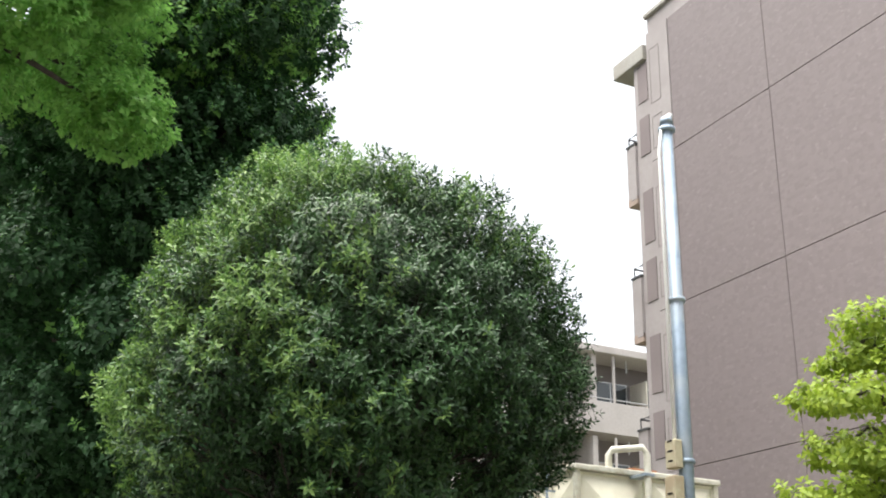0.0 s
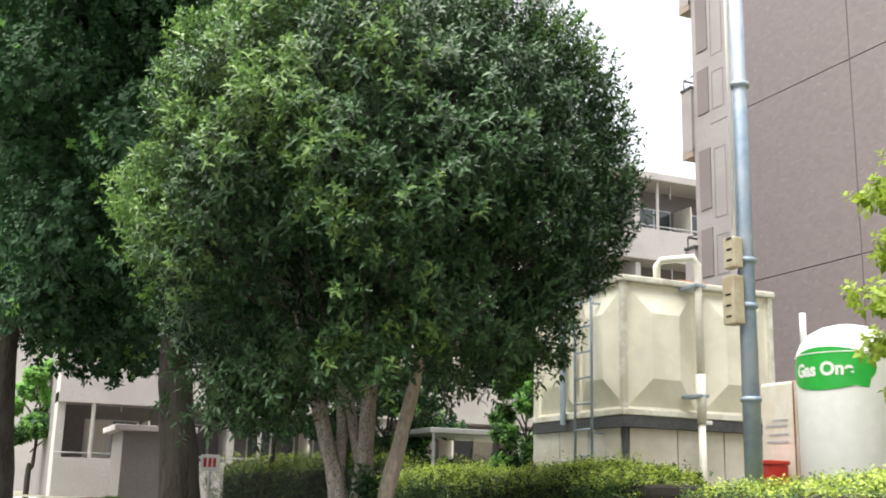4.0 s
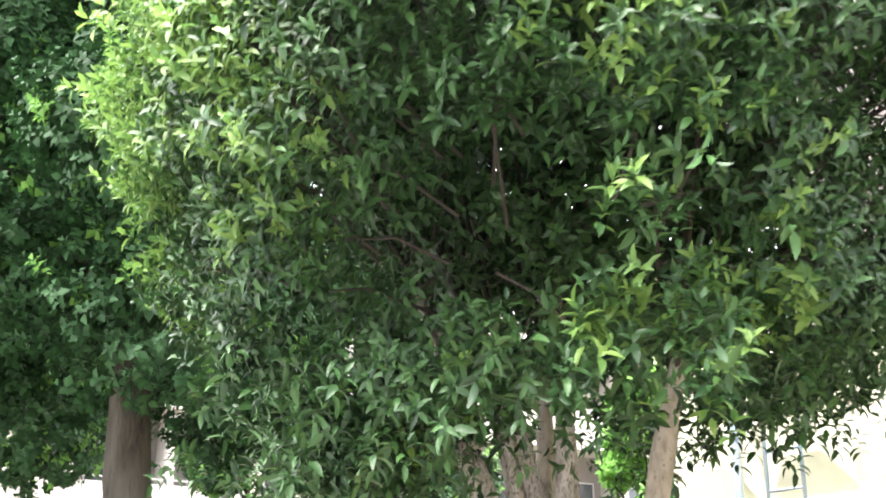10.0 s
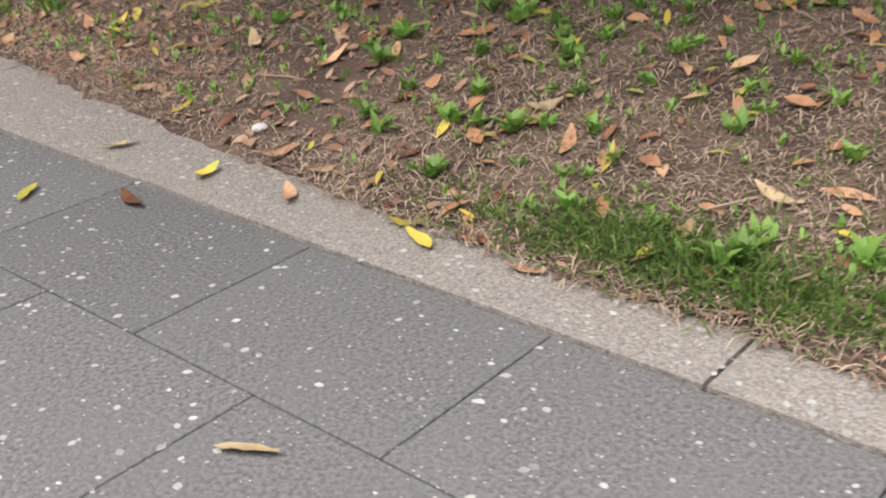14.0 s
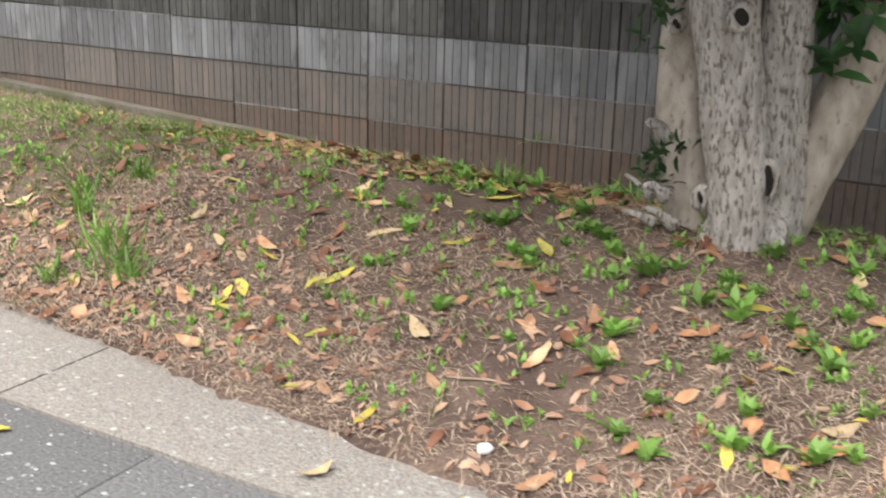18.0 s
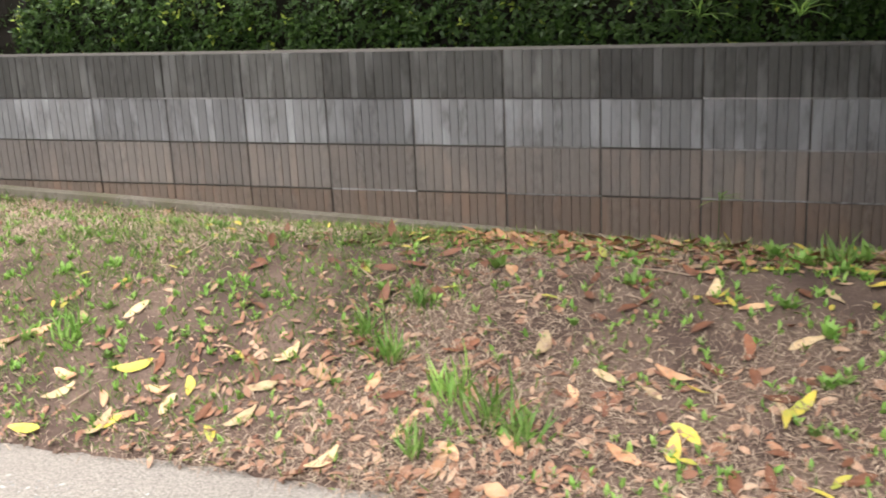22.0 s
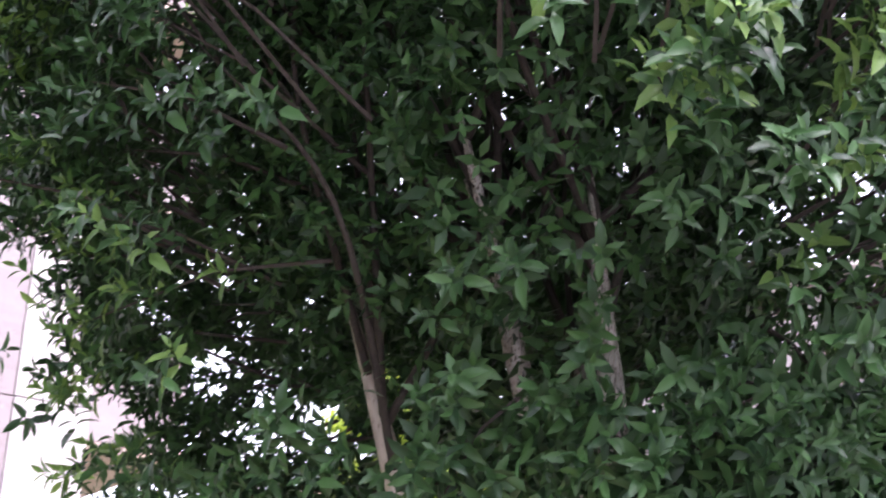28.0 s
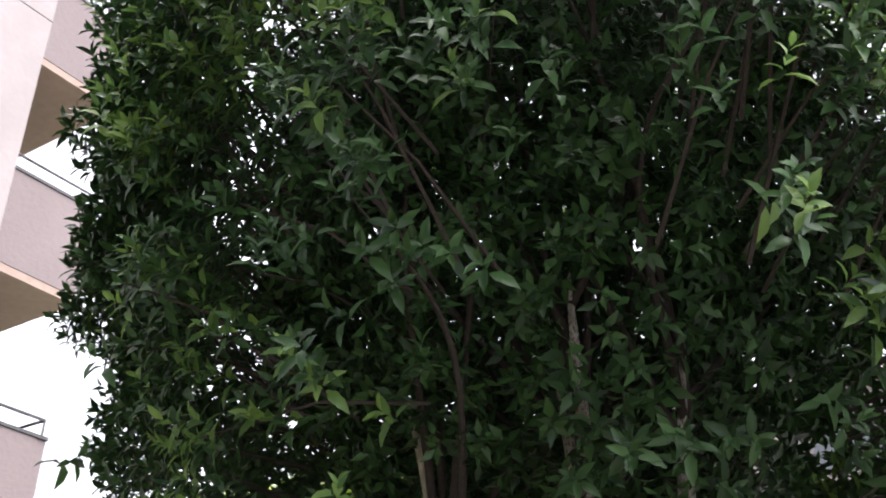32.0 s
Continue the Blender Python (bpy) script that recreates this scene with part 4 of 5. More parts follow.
part("lid_rim", box(-0.06, -0.06, ZT - 0.02, TW + 0.06, TD + 0.06, ZT + 0.05, 0.015), "tank_rim", tank)
part("bottom_rim", box(-0.05, -0.05, ZB - 0.04, TW + 0.05, TD + 0.05, ZB + 0.03, 0.01), "tank_rim", tank)
lid = bmesh.new()
bmesh.ops.create_uvsphere(lid, u_segments=24, v_segments=12, radius=1, matrix=Matrix.Translation((0.55, 0.6, ZT + 0.04)) @ Matrix.Diagonal((0.42, 0.42, 0.11, 1)))
part("manhole_cover", lid, "tank_rim", tank, smooth=True)
part("roof_box", box(0.95, 0.25, ZT + 0.05, 1.35, 0.6, ZT + 0.14, 0.01), "rust", tank)
part("frame_beam", box(-0.04, -0.04, ZB - 0.17, TW + 0.04, TD + 0.04, ZB - 0.045, 0.006), "steel_dark", tank)
for x, y in ((0.03, 0.03), (TW - 0.06, 0.03), (0.03, TD - 0.06), (TW - 0.06, TD - 0.06)):
    part("frame_post", box(x - 0.02, y - 0.02, 0, x + 0.025, y + 0.025, ZB - 0.17), "steel_dark", tank)
for k in range(3):
    part("base_board", box(0.08 + k * 0.63, 0.02, -0.02, 0.08 + k * 0.63 + 0.615, 0.05, ZB - 0.17, 0.004), "base_board", tank)
    part("base_board", box(0.0, 0.08 + k * 0.66, -0.02, 0.04, 0.08 + k * 0.66 + 0.645, ZB - 0.17, 0.004), "base_board", tank)
part("base_core", box(0.06, 0.06, -0.02, TW - 0.06, TD - 0.06, ZB - 0.05), "base_board", tank)
part("support_column", tube([(-0.1, 1.14, ZB - 0.1), (-0.1, 1.14, ZT - 0.02)], [0.035, 0.035], 12), "galv", tank)

# pipe down the tank's front
pipe = thing("overflow_pipe", "pale plastic pipe bent over the tank's edge", "pipe", at=(7.33, 10.38, 0.74))
bend = [(-0.3, 0.3, ZT + 0.02), (-0.3, 0.3, ZT + 0.2), (-0.28, 0.25, ZT + 0.26), (0.0, 0.02, ZT + 0.28), (0.04, 0.0, ZT + 0.2), (0.04, 0, ZT - 0.1), (0.04, 0, 1.45)]
part("pipe", tube(bend, [0.042] * 7, 14), "pvc", pipe, smooth=True)
part("sleeve", tube([(0.04, 0, 1.65), (0.04, 0, 1.12)], [0.052, 0.052], 16), "pvc", pipe, smooth=True)
part("lower_pipe", tube([(0.04, 0, 1.12), (0.04, 0, -0.02)], [0.04, 0.04], 14), "pvc", pipe, smooth=True)
part("tap", box(0.06, -0.04, 1.11, 0.15, 0.0, 1.15, 0.008), "white", pipe)
for z in (ZT - 0.06, 1.4):
    part("bracket", box(-0.03, -0.05, z, 0.11, 0.27, z + 0.035, 0.004), "galv", pipe)

ladder = thing("tank_ladder", "blue-grey steel ladder fixed to the tank", "ladder", at=(TKX - 0.15, TKY + 0.42, 0.74))
for y in (0.0, 0.36):
    part("rail", tube([(0, y, -0.02), (0, y, 2.3), (0.0, y, 3.0)], [0.016] * 3, 10), "galv", ladder, smooth=True)
for k in range(10):
    part("rung", tube([(0, 0, 0.18 + k * 0.29), (0, 0.36, 0.18 + k * 0.29)], [0.011] * 2, 8), "galv", ladder, smooth=True)
for z in (1.0, 2.45):
    part("stay", box(0, -0.01, z, 0.14, 0.01, z + 0.02), "galv", ladder)

# ---- gas tank, cabinet, extinguisher box, pole ----
gas = thing("gas_tank", "white upright gas tank with a green speech-bubble mark", "tank", at=(7.3, 8.15, 0.74))
prof = [(0.432, 0.0), (0.445, 0.03), (0.445, 1.58), (0.438, 1.63), (0.4, 1.72), (0.33, 1.8), (0.22, 1.86), (0.09, 1.89), (0.0, 1.895)]
bm = bmesh.new()
vs = [bm.verts.new((r, 0, z)) for r, z in prof]
es = [bm.edges.new((a, b)) for a, b in zip(vs, vs[1:])]
bmesh.ops.spin(bm, geom=vs + es, cent=(0, 0, 0), axis=(0, 0, 1), angle=2 * math.pi, steps=56, use_duplicate=False)
bmesh.ops.remove_doubles(bm, verts=bm.verts, dist=0.0005)
bmesh.ops.recalc_face_normals(bm, faces=bm.faces)
part("vessel", bm, "white", gas, smooth=True)
part("seam", tube([(0.447 * math.cos(a), 0.447 * math.sin(a), 1.6) for a in np.linspace(0, 2 * math.pi, 57)], [0.006] * 57, 6, cap=False), "white", gas, smooth=True)
part("vent_pipe", tube([(-0.33, 0.18, 1.6), (-0.33, 0.18, 2.0)], [0.028, 0.028], 10), "white", gas, smooth=True)


def wrap(points_fn, nu, nv, radius, centre_angle):
    """A patch on the tank's side: points_fn gives the outline's half height at a place along it."""
    v, f = [], []
    for i in range(nu + 1):
        s = -1 + 2 * i / nu
        lo, hi = points_fn(s)
        for j in range(nv + 1):
            z = lo + (hi - lo) * j / nv
            a = centre_angle + s * 1.04
            v.append((radius * math.cos(a), radius * math.sin(a), z))
    for i in range(nu):
        for j in range(nv):
            a = i * (nv + 1) + j
            f.append((a, a + nv + 1, a + nv + 2, a + 1))
    return mesh_from("patch", v, f)


FACING = radians(-162)
BUB_Z = 1.46
bubble = wrap(lambda s: (BUB_Z - 0.19 * math.sqrt(max(0, 1 - s * s)) - (0.07 * (s - 0.6) / 0.25 if 0.6 < s < 0.85 else 0), BUB_Z + 0.19 * math.sqrt(max(0, 1 - s * s))), 48, 4, 0.4495, FACING)
mesh_object("bubble_mark", bubble, "green", gas, "green printed speech bubble")


def word_on_tank(text, size, centre_angle, z, radius, mat, parent):
    """Lettering bent round the tank's side."""
    cu = bpy.data.curves.new("lettering", "FONT")
    cu.body, cu.size, cu.align_x, cu.align_y, cu.extrude, cu.offset = text, size, "CENTER", "CENTER", 0.0015, 0.006
    tmp = bpy.data.objects.new("lettering", cu)
    scene.collection.objects.link(tmp)
    mesh = bpy.data.meshes.new_from_object(tmp)
    bpy.data.objects.remove(tmp)
    for v in mesh.vertices:
        a = centre_angle + v.co.x / radius
        rr = radius + v.co.z
        v.co = (rr * math.cos(a), rr * math.sin(a), z + v.co.y)
    return mesh_object("lettering", mesh, mat, parent)


word_on_tank("Gas One", 0.16, radians(-165), BUB_Z - 0.01, 0.452, "white", gas)

cab = thing("meter_cabinet", "cream metal cabinet with rusty edges and a notice", "cabinet", at=(7.1, 8.62, 0.74))
part("body", box(0, 0, 0.02, 0.42, 0.47, 1.42, 0.008), "cream_paint", cab)
part("door", box(-0.018, 0.02, 0.06, 0.0, 0.45, 1.4, 0.004), "cream_paint", cab)
for y in (0.005, 0.475):
    part("rusty_edge", box(-0.022, y - 0.004, 0.0, -0.012, y + 0.004, 1.44), "rust", cab)
for k, (z, n) in enumerate(((1.05, 0.22), (1.0, 0.3), (0.92, 0.26), (0.85, 0.3))):
    part("notice_line", box(-0.022, 0.09, z, -0.0185, 0.09 + n, z + 0.02), "alu", cab)
part("notice_mark", box(-0.022, 0.16, 0.62, -0.0185, 0.33, 0.66), "green", cab)
part("notice_mark", box(-0.022, 0.1, 0.4, -0.0185, 0.2, 0.55), "roof_orange", cab)
part("handle", box(0.1, 0.47, 0.68, 0.18, 0.5, 0.76, 0.006), "steel_dark", cab)
part("plinth", box(-0.04, -0.04, -0.05, 0.46, 0.51, 0.02), "concrete", cab)

ext = thing("extinguisher_box", "bright red fire extinguisher box on the ground", "box", at=(6.8, 8.66, 0.74))
part("body", box(0, 0, 0, 0.22, 0.27, 0.64, 0.012), "red", ext)
part("lid", box(-0.012, -0.012, 0.64, 0.232, 0.282, 0.68, 0.008), "red", ext)
part("label_bar", box(-0.004, 0.05, 0.2, 0.0, 0.22, 0.28), "white", ext)

pole = thing("service_pole", "tall blue-grey steel pole with a white conduit", "pole", at=(5.21, 6.96, 0.74))
part("mast", tube([(0, 0, -0.05), (0, 0, 2.5), (0, 0, 5.12)], [0.066, 0.058, 0.048], 18), "galv", pole, smooth=True)
part("cap", tube([(0, 0, 5.12), (0, 0, 5.18)], [0.062, 0.05], 14), "galv", pole, smooth=True)
part("conduit", tube([(-0.1, 0.0, 2.0), (-0.1, 0.0, 4.8), (-0.06, 0, 5.06)], [0.014, 0.014, 0.014], 8), "white", pole, smooth=True)
for z in (1.0, 1.68, 2.02, 3.4, 5.04):
    part("band", tube([(0, 0, z), (0, 0, z + 0.035)], [0.076, 0.076], 16), "galv", pole, smooth=True)
part("insulator", tube([(-0.03, 0, 5.14), (0.05, 0, 5.22)], [0.03, 0.03], 8), "alu", pole)
for z0, z1, w in ((1.55, 1.91, 0.07), (1.97, 2.2, 0.05)):
    b = part("switch_box", box(-0.1 - w, -0.06, z0, -0.07, 0.07, z1, 0.01), "beige_box", pole)
    for k in range(3):
        part("vent_slot", box(-0.1 - w - 0.003, -0.03, z0 + 0.05 + 0.08 * k, -0.1 - w, 0.03, z0 + 0.065 + 0.08 * k), "hollow", b)

# ---- shed roof between tank and far block ----
shed = thing("cycle_shed", "low flat-roofed shelter on thin posts", "shelter", at=(6.4, 15.6, 0.74))
part("roof", box(0, 0, 1.2, 4.4, 1.8, 1.28, 0.01), "alu", shed)
for x in (0.1, 1.5, 2.9, 4.3):
    for y in (0.1, 1.7):
        part("post", tube([(x, y, -0.02), (x, y, 1.2)], [0.025] * 2, 8), "alu", shed)

# ---- apartment block with the tiled gable ----
GX, Y_NEAR, Y_FAR, ROOF = 11.48, 7.2, 15.3, 14.0
blockA = thing("apartment_block", "four-storey apartment block with mauve tiled gable", "building", at=(GX, Y_NEAR, 0.74))
part("wall_body", box(0.03, 0.0, -0.1, 26, Y_FAR - Y_NEAR, ROOF - 0.74 - 0.1), "strip", blockA)
part("roof", box(-0.04, -0.05, ROOF - 0.84, 26.1, Y_FAR - Y_NEAR + 0.05, ROOF - 0.74, 0.02), "concrete", blockA)
part("plinth", box(-0.04, -0.03, -0.1, 0.03, Y_FAR - Y_NEAR + 0.03, 0.9), "concrete", blockA)
LEVELS = [1.65, 4.53, 7.5, 10.58, 13.5]
YT0, YT1, YV = 8.03, 14.6, 12.01
tv, tf = [], []
for z0, z1 in zip(LEVELS, LEVELS[1:]):
    for y0, y1 in ((YT0, YV), (YV, YT1)):
        part("tile_backing", box(-0.012, y0 - Y_NEAR + 0.008, z0 - 0.74 + 0.008, 0.03, y1 - Y_NEAR - 0.008, z1 - 0.74 - 0.008), "tile_ground", blockA)
        ny, nz = int((y1 - y0 - 0.03) / 0.108), int((z1 - z0 - 0.03) / 0.062)
        for j in range(nz):
            for i in range(ny):
                a, b = y0 - Y_NEAR + 0.014 + i * (y1 - y0 - 0.028) / ny, z0 - 0.74 + 0.014 + j * (z1 - z0 - 0.028) / nz
                w, h = (y1 - y0 - 0.028) / ny - 0.0025, (z1 - z0 - 0.028) / nz - 0.0025
                k = len(tv)
                tv += [(-0.013, a, b), (-0.013, a + w, b), (-0.013, a + w, b + h), (-0.013, a, b + h)]
                tf.append((k, k + 3, k + 2, k + 1))
tagged(mesh_object("wall_tiles", mesh_from("wall_tiles", tv, tf), "tile", blockA), kind="stuff")
for y0, y1 in ((Y_NEAR, YT0), (YT1, Y_FAR)):
    for z0, z1 in zip(LEVELS, LEVELS[1:]):
        part("end_panel", box(-0.03, y0 - Y_NEAR + 0.006, z0 - 0.74 + 0.006, 0.03, y1 - Y_NEAR - 0.006, z1 - 0.74 - 0.006, 0.006), "strip", blockA)
        w = y1 - y0
        for a, b in ((0.25, 0.95), (1.25, 2.5)):
            for q in (box(-0.034, y0 - Y_NEAR + w * 0.42, z0 - 0.74 + a, -0.03, y0 - Y_NEAR + w * 0.42 + 0.018, z0 - 0.74 + b),
                      box(-0.034, y0 - Y_NEAR + w * 0.85, z0 - 0.74 + a, -0.03, y0 - Y_NEAR + w * 0.85 + 0.018, z0 - 0.74 + b),
                      box(-0.034, y0 - Y_NEAR + w * 0.42 + 0.018, z0 - 0.74 + a, -0.03, y0 - Y_NEAR + w * 0.85, z0 - 0.74 + a + 0.018),
                      box(-0.034, y0 - Y_NEAR + w * 0.42 + 0.018, z0 - 0.74 + b - 0.018, -0.03, y0 - Y_NEAR + w * 0.85, z0 - 0.74 + b)):
                if y0 > 10:
                    part("panel_seam", q, "strip_line", blockA)
                else:
                    q.free()
for side in (0, 1):
    for k, zb in enumerate((4.1, 7.08, 9.93)):
        for x0, x1 in ((0.0, 5.2), (6.0, 12.0)):
            ya, yb = (-1.15, 0.0) if side == 0 else (Y_FAR - Y_NEAR + 0.55, Y_FAR - Y_NEAR + 0.85)
            yf = ya if side == 0 else yb
            bal = part("balcony", box(x0, ya, zb - 0.74, x1, yb, zb - 0.74 + 0.16), "soffit", blockA, "projecting balcony with brown underside")
            yo = (ya, ya + 0.12) if side == 0 else (yb - 0.12, yb)
            part("parapet", box(x0 + 0.003, yo[0] - 0.006, zb - 0.74 + 0.1, x1, yo[1], zb - 0.74 + 1.3, 0.008), "tile_ground" if side == 0 else "strip", bal)
            part("parapet", box(x0 - 0.006, ya if side == 1 else ya + 0.115, zb - 0.74 + 0.1, x0 + 0.12, yb if side == 0 else yb - 0.125, zb - 0.74 + 1.3, 0.008), "tile_ground" if side == 0 else "strip", bal)
            part("coping", box(x0 - 0.02, ya - 0.02, zb - 0.74 + 1.302, x1, yb, zb - 0.74 + 1.34), "steel_dark", bal)
            yr = ya + 0.03 if side == 0 else yb - 0.03
            part("rail", tube([(x0 + 0.05, yb if side == 0 else ya, zb + 0.8), (x0 + 0.05, yr, zb + 0.8), (x1, yr, zb + 0.8)], [0.02] * 3, 6), "black_rail", bal)
            for i in range(4):
                xx = x0 + 0.05 + (x1 - x0 - 0.1) * i / 3
                part("rail_post", tube([(xx, yr, zb + 0.59), (xx, yr, zb + 0.8)], [0.014] * 2, 6), "black_rail", bal)
part("side_wall", box(0.05, Y_FAR - Y_NEAR, -0.1, 26, Y_FAR - Y_NEAR + 0.55, 12.3), "strip", blockA)
for z0, z1 in zip(LEVELS, LEVELS[1:]):
    for a, b in ((0.3, 1.15), (1.5, 2.6)):
        part("side_panel", box(0.035, Y_FAR - Y_NEAR + 0.1, z0 - 0.74 + a, 0.05, Y_FAR - Y_NEAR + 0.42, min(z0 - 0.74 + b, 12.2), 0.004), "tile_ground", blockA)
part("eave", box(-0.05, Y_FAR - Y_NEAR + 0.1, 12.25, 8, Y_FAR - Y_NEAR + 1.15, 12.6, 0.02), "concrete", blockA)

# ---- long block at the back ----
BY = 34.0
blockB = thing("long_apartment_block", "long pale apartment block with open balconies", "building", at=(2.5, BY, 0.74))
LX = 30.0
# balcony shade is put into this wall's darker colour
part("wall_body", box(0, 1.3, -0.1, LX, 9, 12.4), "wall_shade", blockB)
part("roof", box(-0.2, -0.25, 12.3, LX + 0.2, 9.2, 12.6, 0.03), "wall_white", blockB)
for lev, z in enumerate((-0.1, 2.7, 5.95, 9.2)):
    part("floor_slab", box(0, 0, z, LX, 1.3, z + 0.16), "wall_white", blockB)
    part("parapet", box(0, -0.08, z - 0.02, LX, 0.06, z + 1.2, 0.01), "wall_white", blockB, "pale rendered balcony parapet")
    part("parapet_rail", tube([(0, 0, z + 1.34), (LX, 0, z + 1.34)], [0.025] * 2, 6), "alu", blockB)
    for k in range(6):
        x = k * 5.0
        part("divider", box(x, 0.07, z + 0.16, x + 0.22, 1.3, z + 3.1), "wall_white", blockB)
        part("downpipe", tube([(x + 1.0, 0.02, z + 0.2), (x + 1.0, 0.02, z + 3.1)], [0.06] * 2, 8), "wall_white", blockB)
        part("screen", box(x + 2.6, 0.1, z + 0.2, x + 2.66, 1.2, z + 2.35), "curtain", blockB)
        for x0 in (0.9, 3.1):
            win = part("window", box(x + x0, 1.26, z + 0.25, x + x0 + 1.6, 1.31, z + 2.4), "alu", blockB)
            for i in range(2):
                part("pane", box(x + x0 + 0.05 + 0.78 * i, 1.24, z + 0.3, x + x0 + 0.75 + 0.78 * i, 1.262, z + 2.35), "glass" if (k + i + lev) % 3 else "curtain", win)
        part("drop_hanger", box(x + 1.8, 0.3, z + 2.6, x + 1.84, 0.34, z + 3.1), "alu", blockB)

porch = thing("entrance_porch", "small grey porch with a flat concrete roof", "porch", at=(3.9, 30.2, 0.74))
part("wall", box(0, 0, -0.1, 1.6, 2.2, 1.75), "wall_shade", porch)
part("roof", box(-0.25, -0.2, 1.75, 1.9, 2.4, 1.9, 0.01), "wall_white", porch)

sign = thing("notice_sign", "white sign with red unreadable lettering on a post", "sign", at=(4.93, 24.0, 0.74))
part("board", box(-0.2, 0, 0.68, 0.2, 0.02, 1.02, 0.004), "white", sign)
for k in range(3):
    part("red_mark", box(-0.14 + k * 0.1, -0.006, 0.76, -0.08 + k * 0.1, -0.001, 0.95), "red", sign)
part("post", tube([(0, 0.03, -0.02), (0, 0.03, 1.0)], [0.02] * 2, 8), "alu", sign)

# ---- road side beyond the tank ----
road = sheet("road", [9.0, 14.0, 20.0, 60.0], [-30, -10, 0.6], lambda x, y: 0.75 + 0 * x, "asphalt", "grey asphalt road beyond the white fence", category="road")
fence = thing("road_fence", "white tubular road guard fence", "fence", at=(8.0, 1.2, 0.74))
for z in (0.98, 0.2):
    part("rail", tube([(0, 0, z), (14, -2.6, z)], [0.028] * 2, 8), "white", fence)
for k in range(8):
    part("post", tube([(k * 2, -k * 2.6 / 7, -0.02), (k * 2, -k * 2.6 / 7, 1.0)], [0.032] * 2, 8), "white", fence)
for k in range(56):
    x = 0.125 + k * 0.25
    part("bar", tube([(x, -x * 2.6 / 14, 0.2), (x, -x * 2.6 / 14, 0.98)], [0.009] * 2, 5), "white", fence)
ns = thing("no_parking_sign", "round blue and red no-parking sign on a dark post", "sign", at=(16.6, 1.66, 0.74))
part("post", tube([(0, 0, -0.02), (0, 0, 3.6)], [0.13, 0.11], 12), "steel_dark", ns)
toward = Vector((-16.0, 10.1, 0)).normalized()
ang = math.atan2(toward.y, toward.x)
for rad, off, mat, nm in ((0.29, 0.2, "red", "rim"), (0.22, 0.215, "blue", "face")):
    disc = bmesh.new()
    bmesh.ops.create_cone(disc, cap_ends=True, segments=32, radius1=rad, radius2=rad, depth=0.012, matrix=Matrix.Translation(toward * off + Vector((0, 0, 1.75))) @ Matrix.Rotation(ang, 4, "Z") @ Matrix.Rotation(radians(90), 4, "Y"))
    part(nm, disc, mat, ns)
bar = box(-0.2, -0.03, -0.006, 0.2, 0.03, 0.006)
bmesh.ops.transform(bar, verts=bar.verts, matrix=Matrix.Translation(toward * 0.228 + Vector((0, 0, 1.75))) @ Matrix.Rotation(ang, 4, "Z") @ Matrix.Rotation(radians(90), 4, "Y") @ Matrix.Rotation(radians(45), 4, "Z"))
part("slash", bar, "red", ns)

house = thing("house", "yellow rendered house with a brown roof", "house", at=(20.0, -4.5, 0.74))
part("wall", box(0, -7, -0.1, 7, 0, 4.0), "wall_yellow", house)
rf = bmesh.new()
pts = [(-0.4, -7.4, 2.4), (7.4, -7.4, 2.4), (7.4, 0.4, 2.4), (-0.4, 0.4, 2.4), (3.5, -7.4, 4.9), (3.5, 0.4, 4.9)]
rv = [rf.verts.new((x, y, z + 1.4)) for x, y, z in pts]
for q in ((0, 1, 4), (3, 5, 2), (0, 4, 5, 3), (1, 2, 5, 4), (0, 3, 2, 1)):
    rf.faces.new([rv[i] for i in q])
part("roof", rf, "roof_brown", house)
for k in range(2):
    w = part("window", box(1.0 + k * 3, -0.02, 1.0, 2.4 + k * 3, 0.03, 2.2), "alu", house)
    part("pane", box(1.06 + k * 3, 0.03, 1.06, 2.34 + k * 3, 0.036, 2.14), "glass", w)
house2 = thing("low_shop", "low building with an orange awning roof", "building", at=(13.0, -9.0, 0.74))
part("wall", box(0, -4, -0.1, 6, 0, 2.4), "wall_white", house2)
part("awning", box(-0.4, -4.4, 2.4, 6.4, 0.5, 3.0, 0.05), "roof_orange", house2)
part("shopfront", box(0.6, 0, 0.2, 5.4, 0.04, 2.0), "glass", house2)
far_row = thing("far_houses", "pale houses closing the distance", "building", at=(-20, 60, 0.74))
for k in range(5):
    part("house_body", box(k * 11, 0, -0.1, k * 11 + 9, 8, 5.0 + (k % 3) * 1.5), "wall_white", far_row)
    part("house_roof", box(k * 11 - 0.3, -0.3, 5.0 + (k % 3) * 1.5, k * 11 + 9.3, 8.3, 5.4 + (k % 3) * 1.5, 0.05), "roof_brown", far_row)
# a tall block added out of view, to cut the skylight from behind
unseen_row = thing("block_behind_path", "unseen tall apartment block added behind the footpath to cut skylight", "building", at=(-30, -30, 0.0))
part("wall_body", box(0, 0, -0.1, 60, 9, 15), "wall_shade", unseen_row)
part("roof", box(-0.4, -0.4, 15, 60.4, 9.4, 15.4, 0.05), "wall_white", unseen_row)
for k in range(10):
    for z in (1, 3.8, 6.6, 9.4, 12.2):
        part("window", box(2 + k * 6, 9.0, z, 4.4 + k * 6, 9.05, z + 1.8), "glass", unseen_row)


# ---- plants and litter on the lawn ----
def on_lawn(rng, n, x0, x1, y0, y1):
    x, y = rng.uniform(x0, x1, n), rng.uniform(y0, y1, n)
    x = x + (lawn_edge(y) - 2.0) * (4.45 - x) / 2.45
    return np.stack([x, y, lawn_z(x, y)], 1)


rng = np.random.default_rng(41)
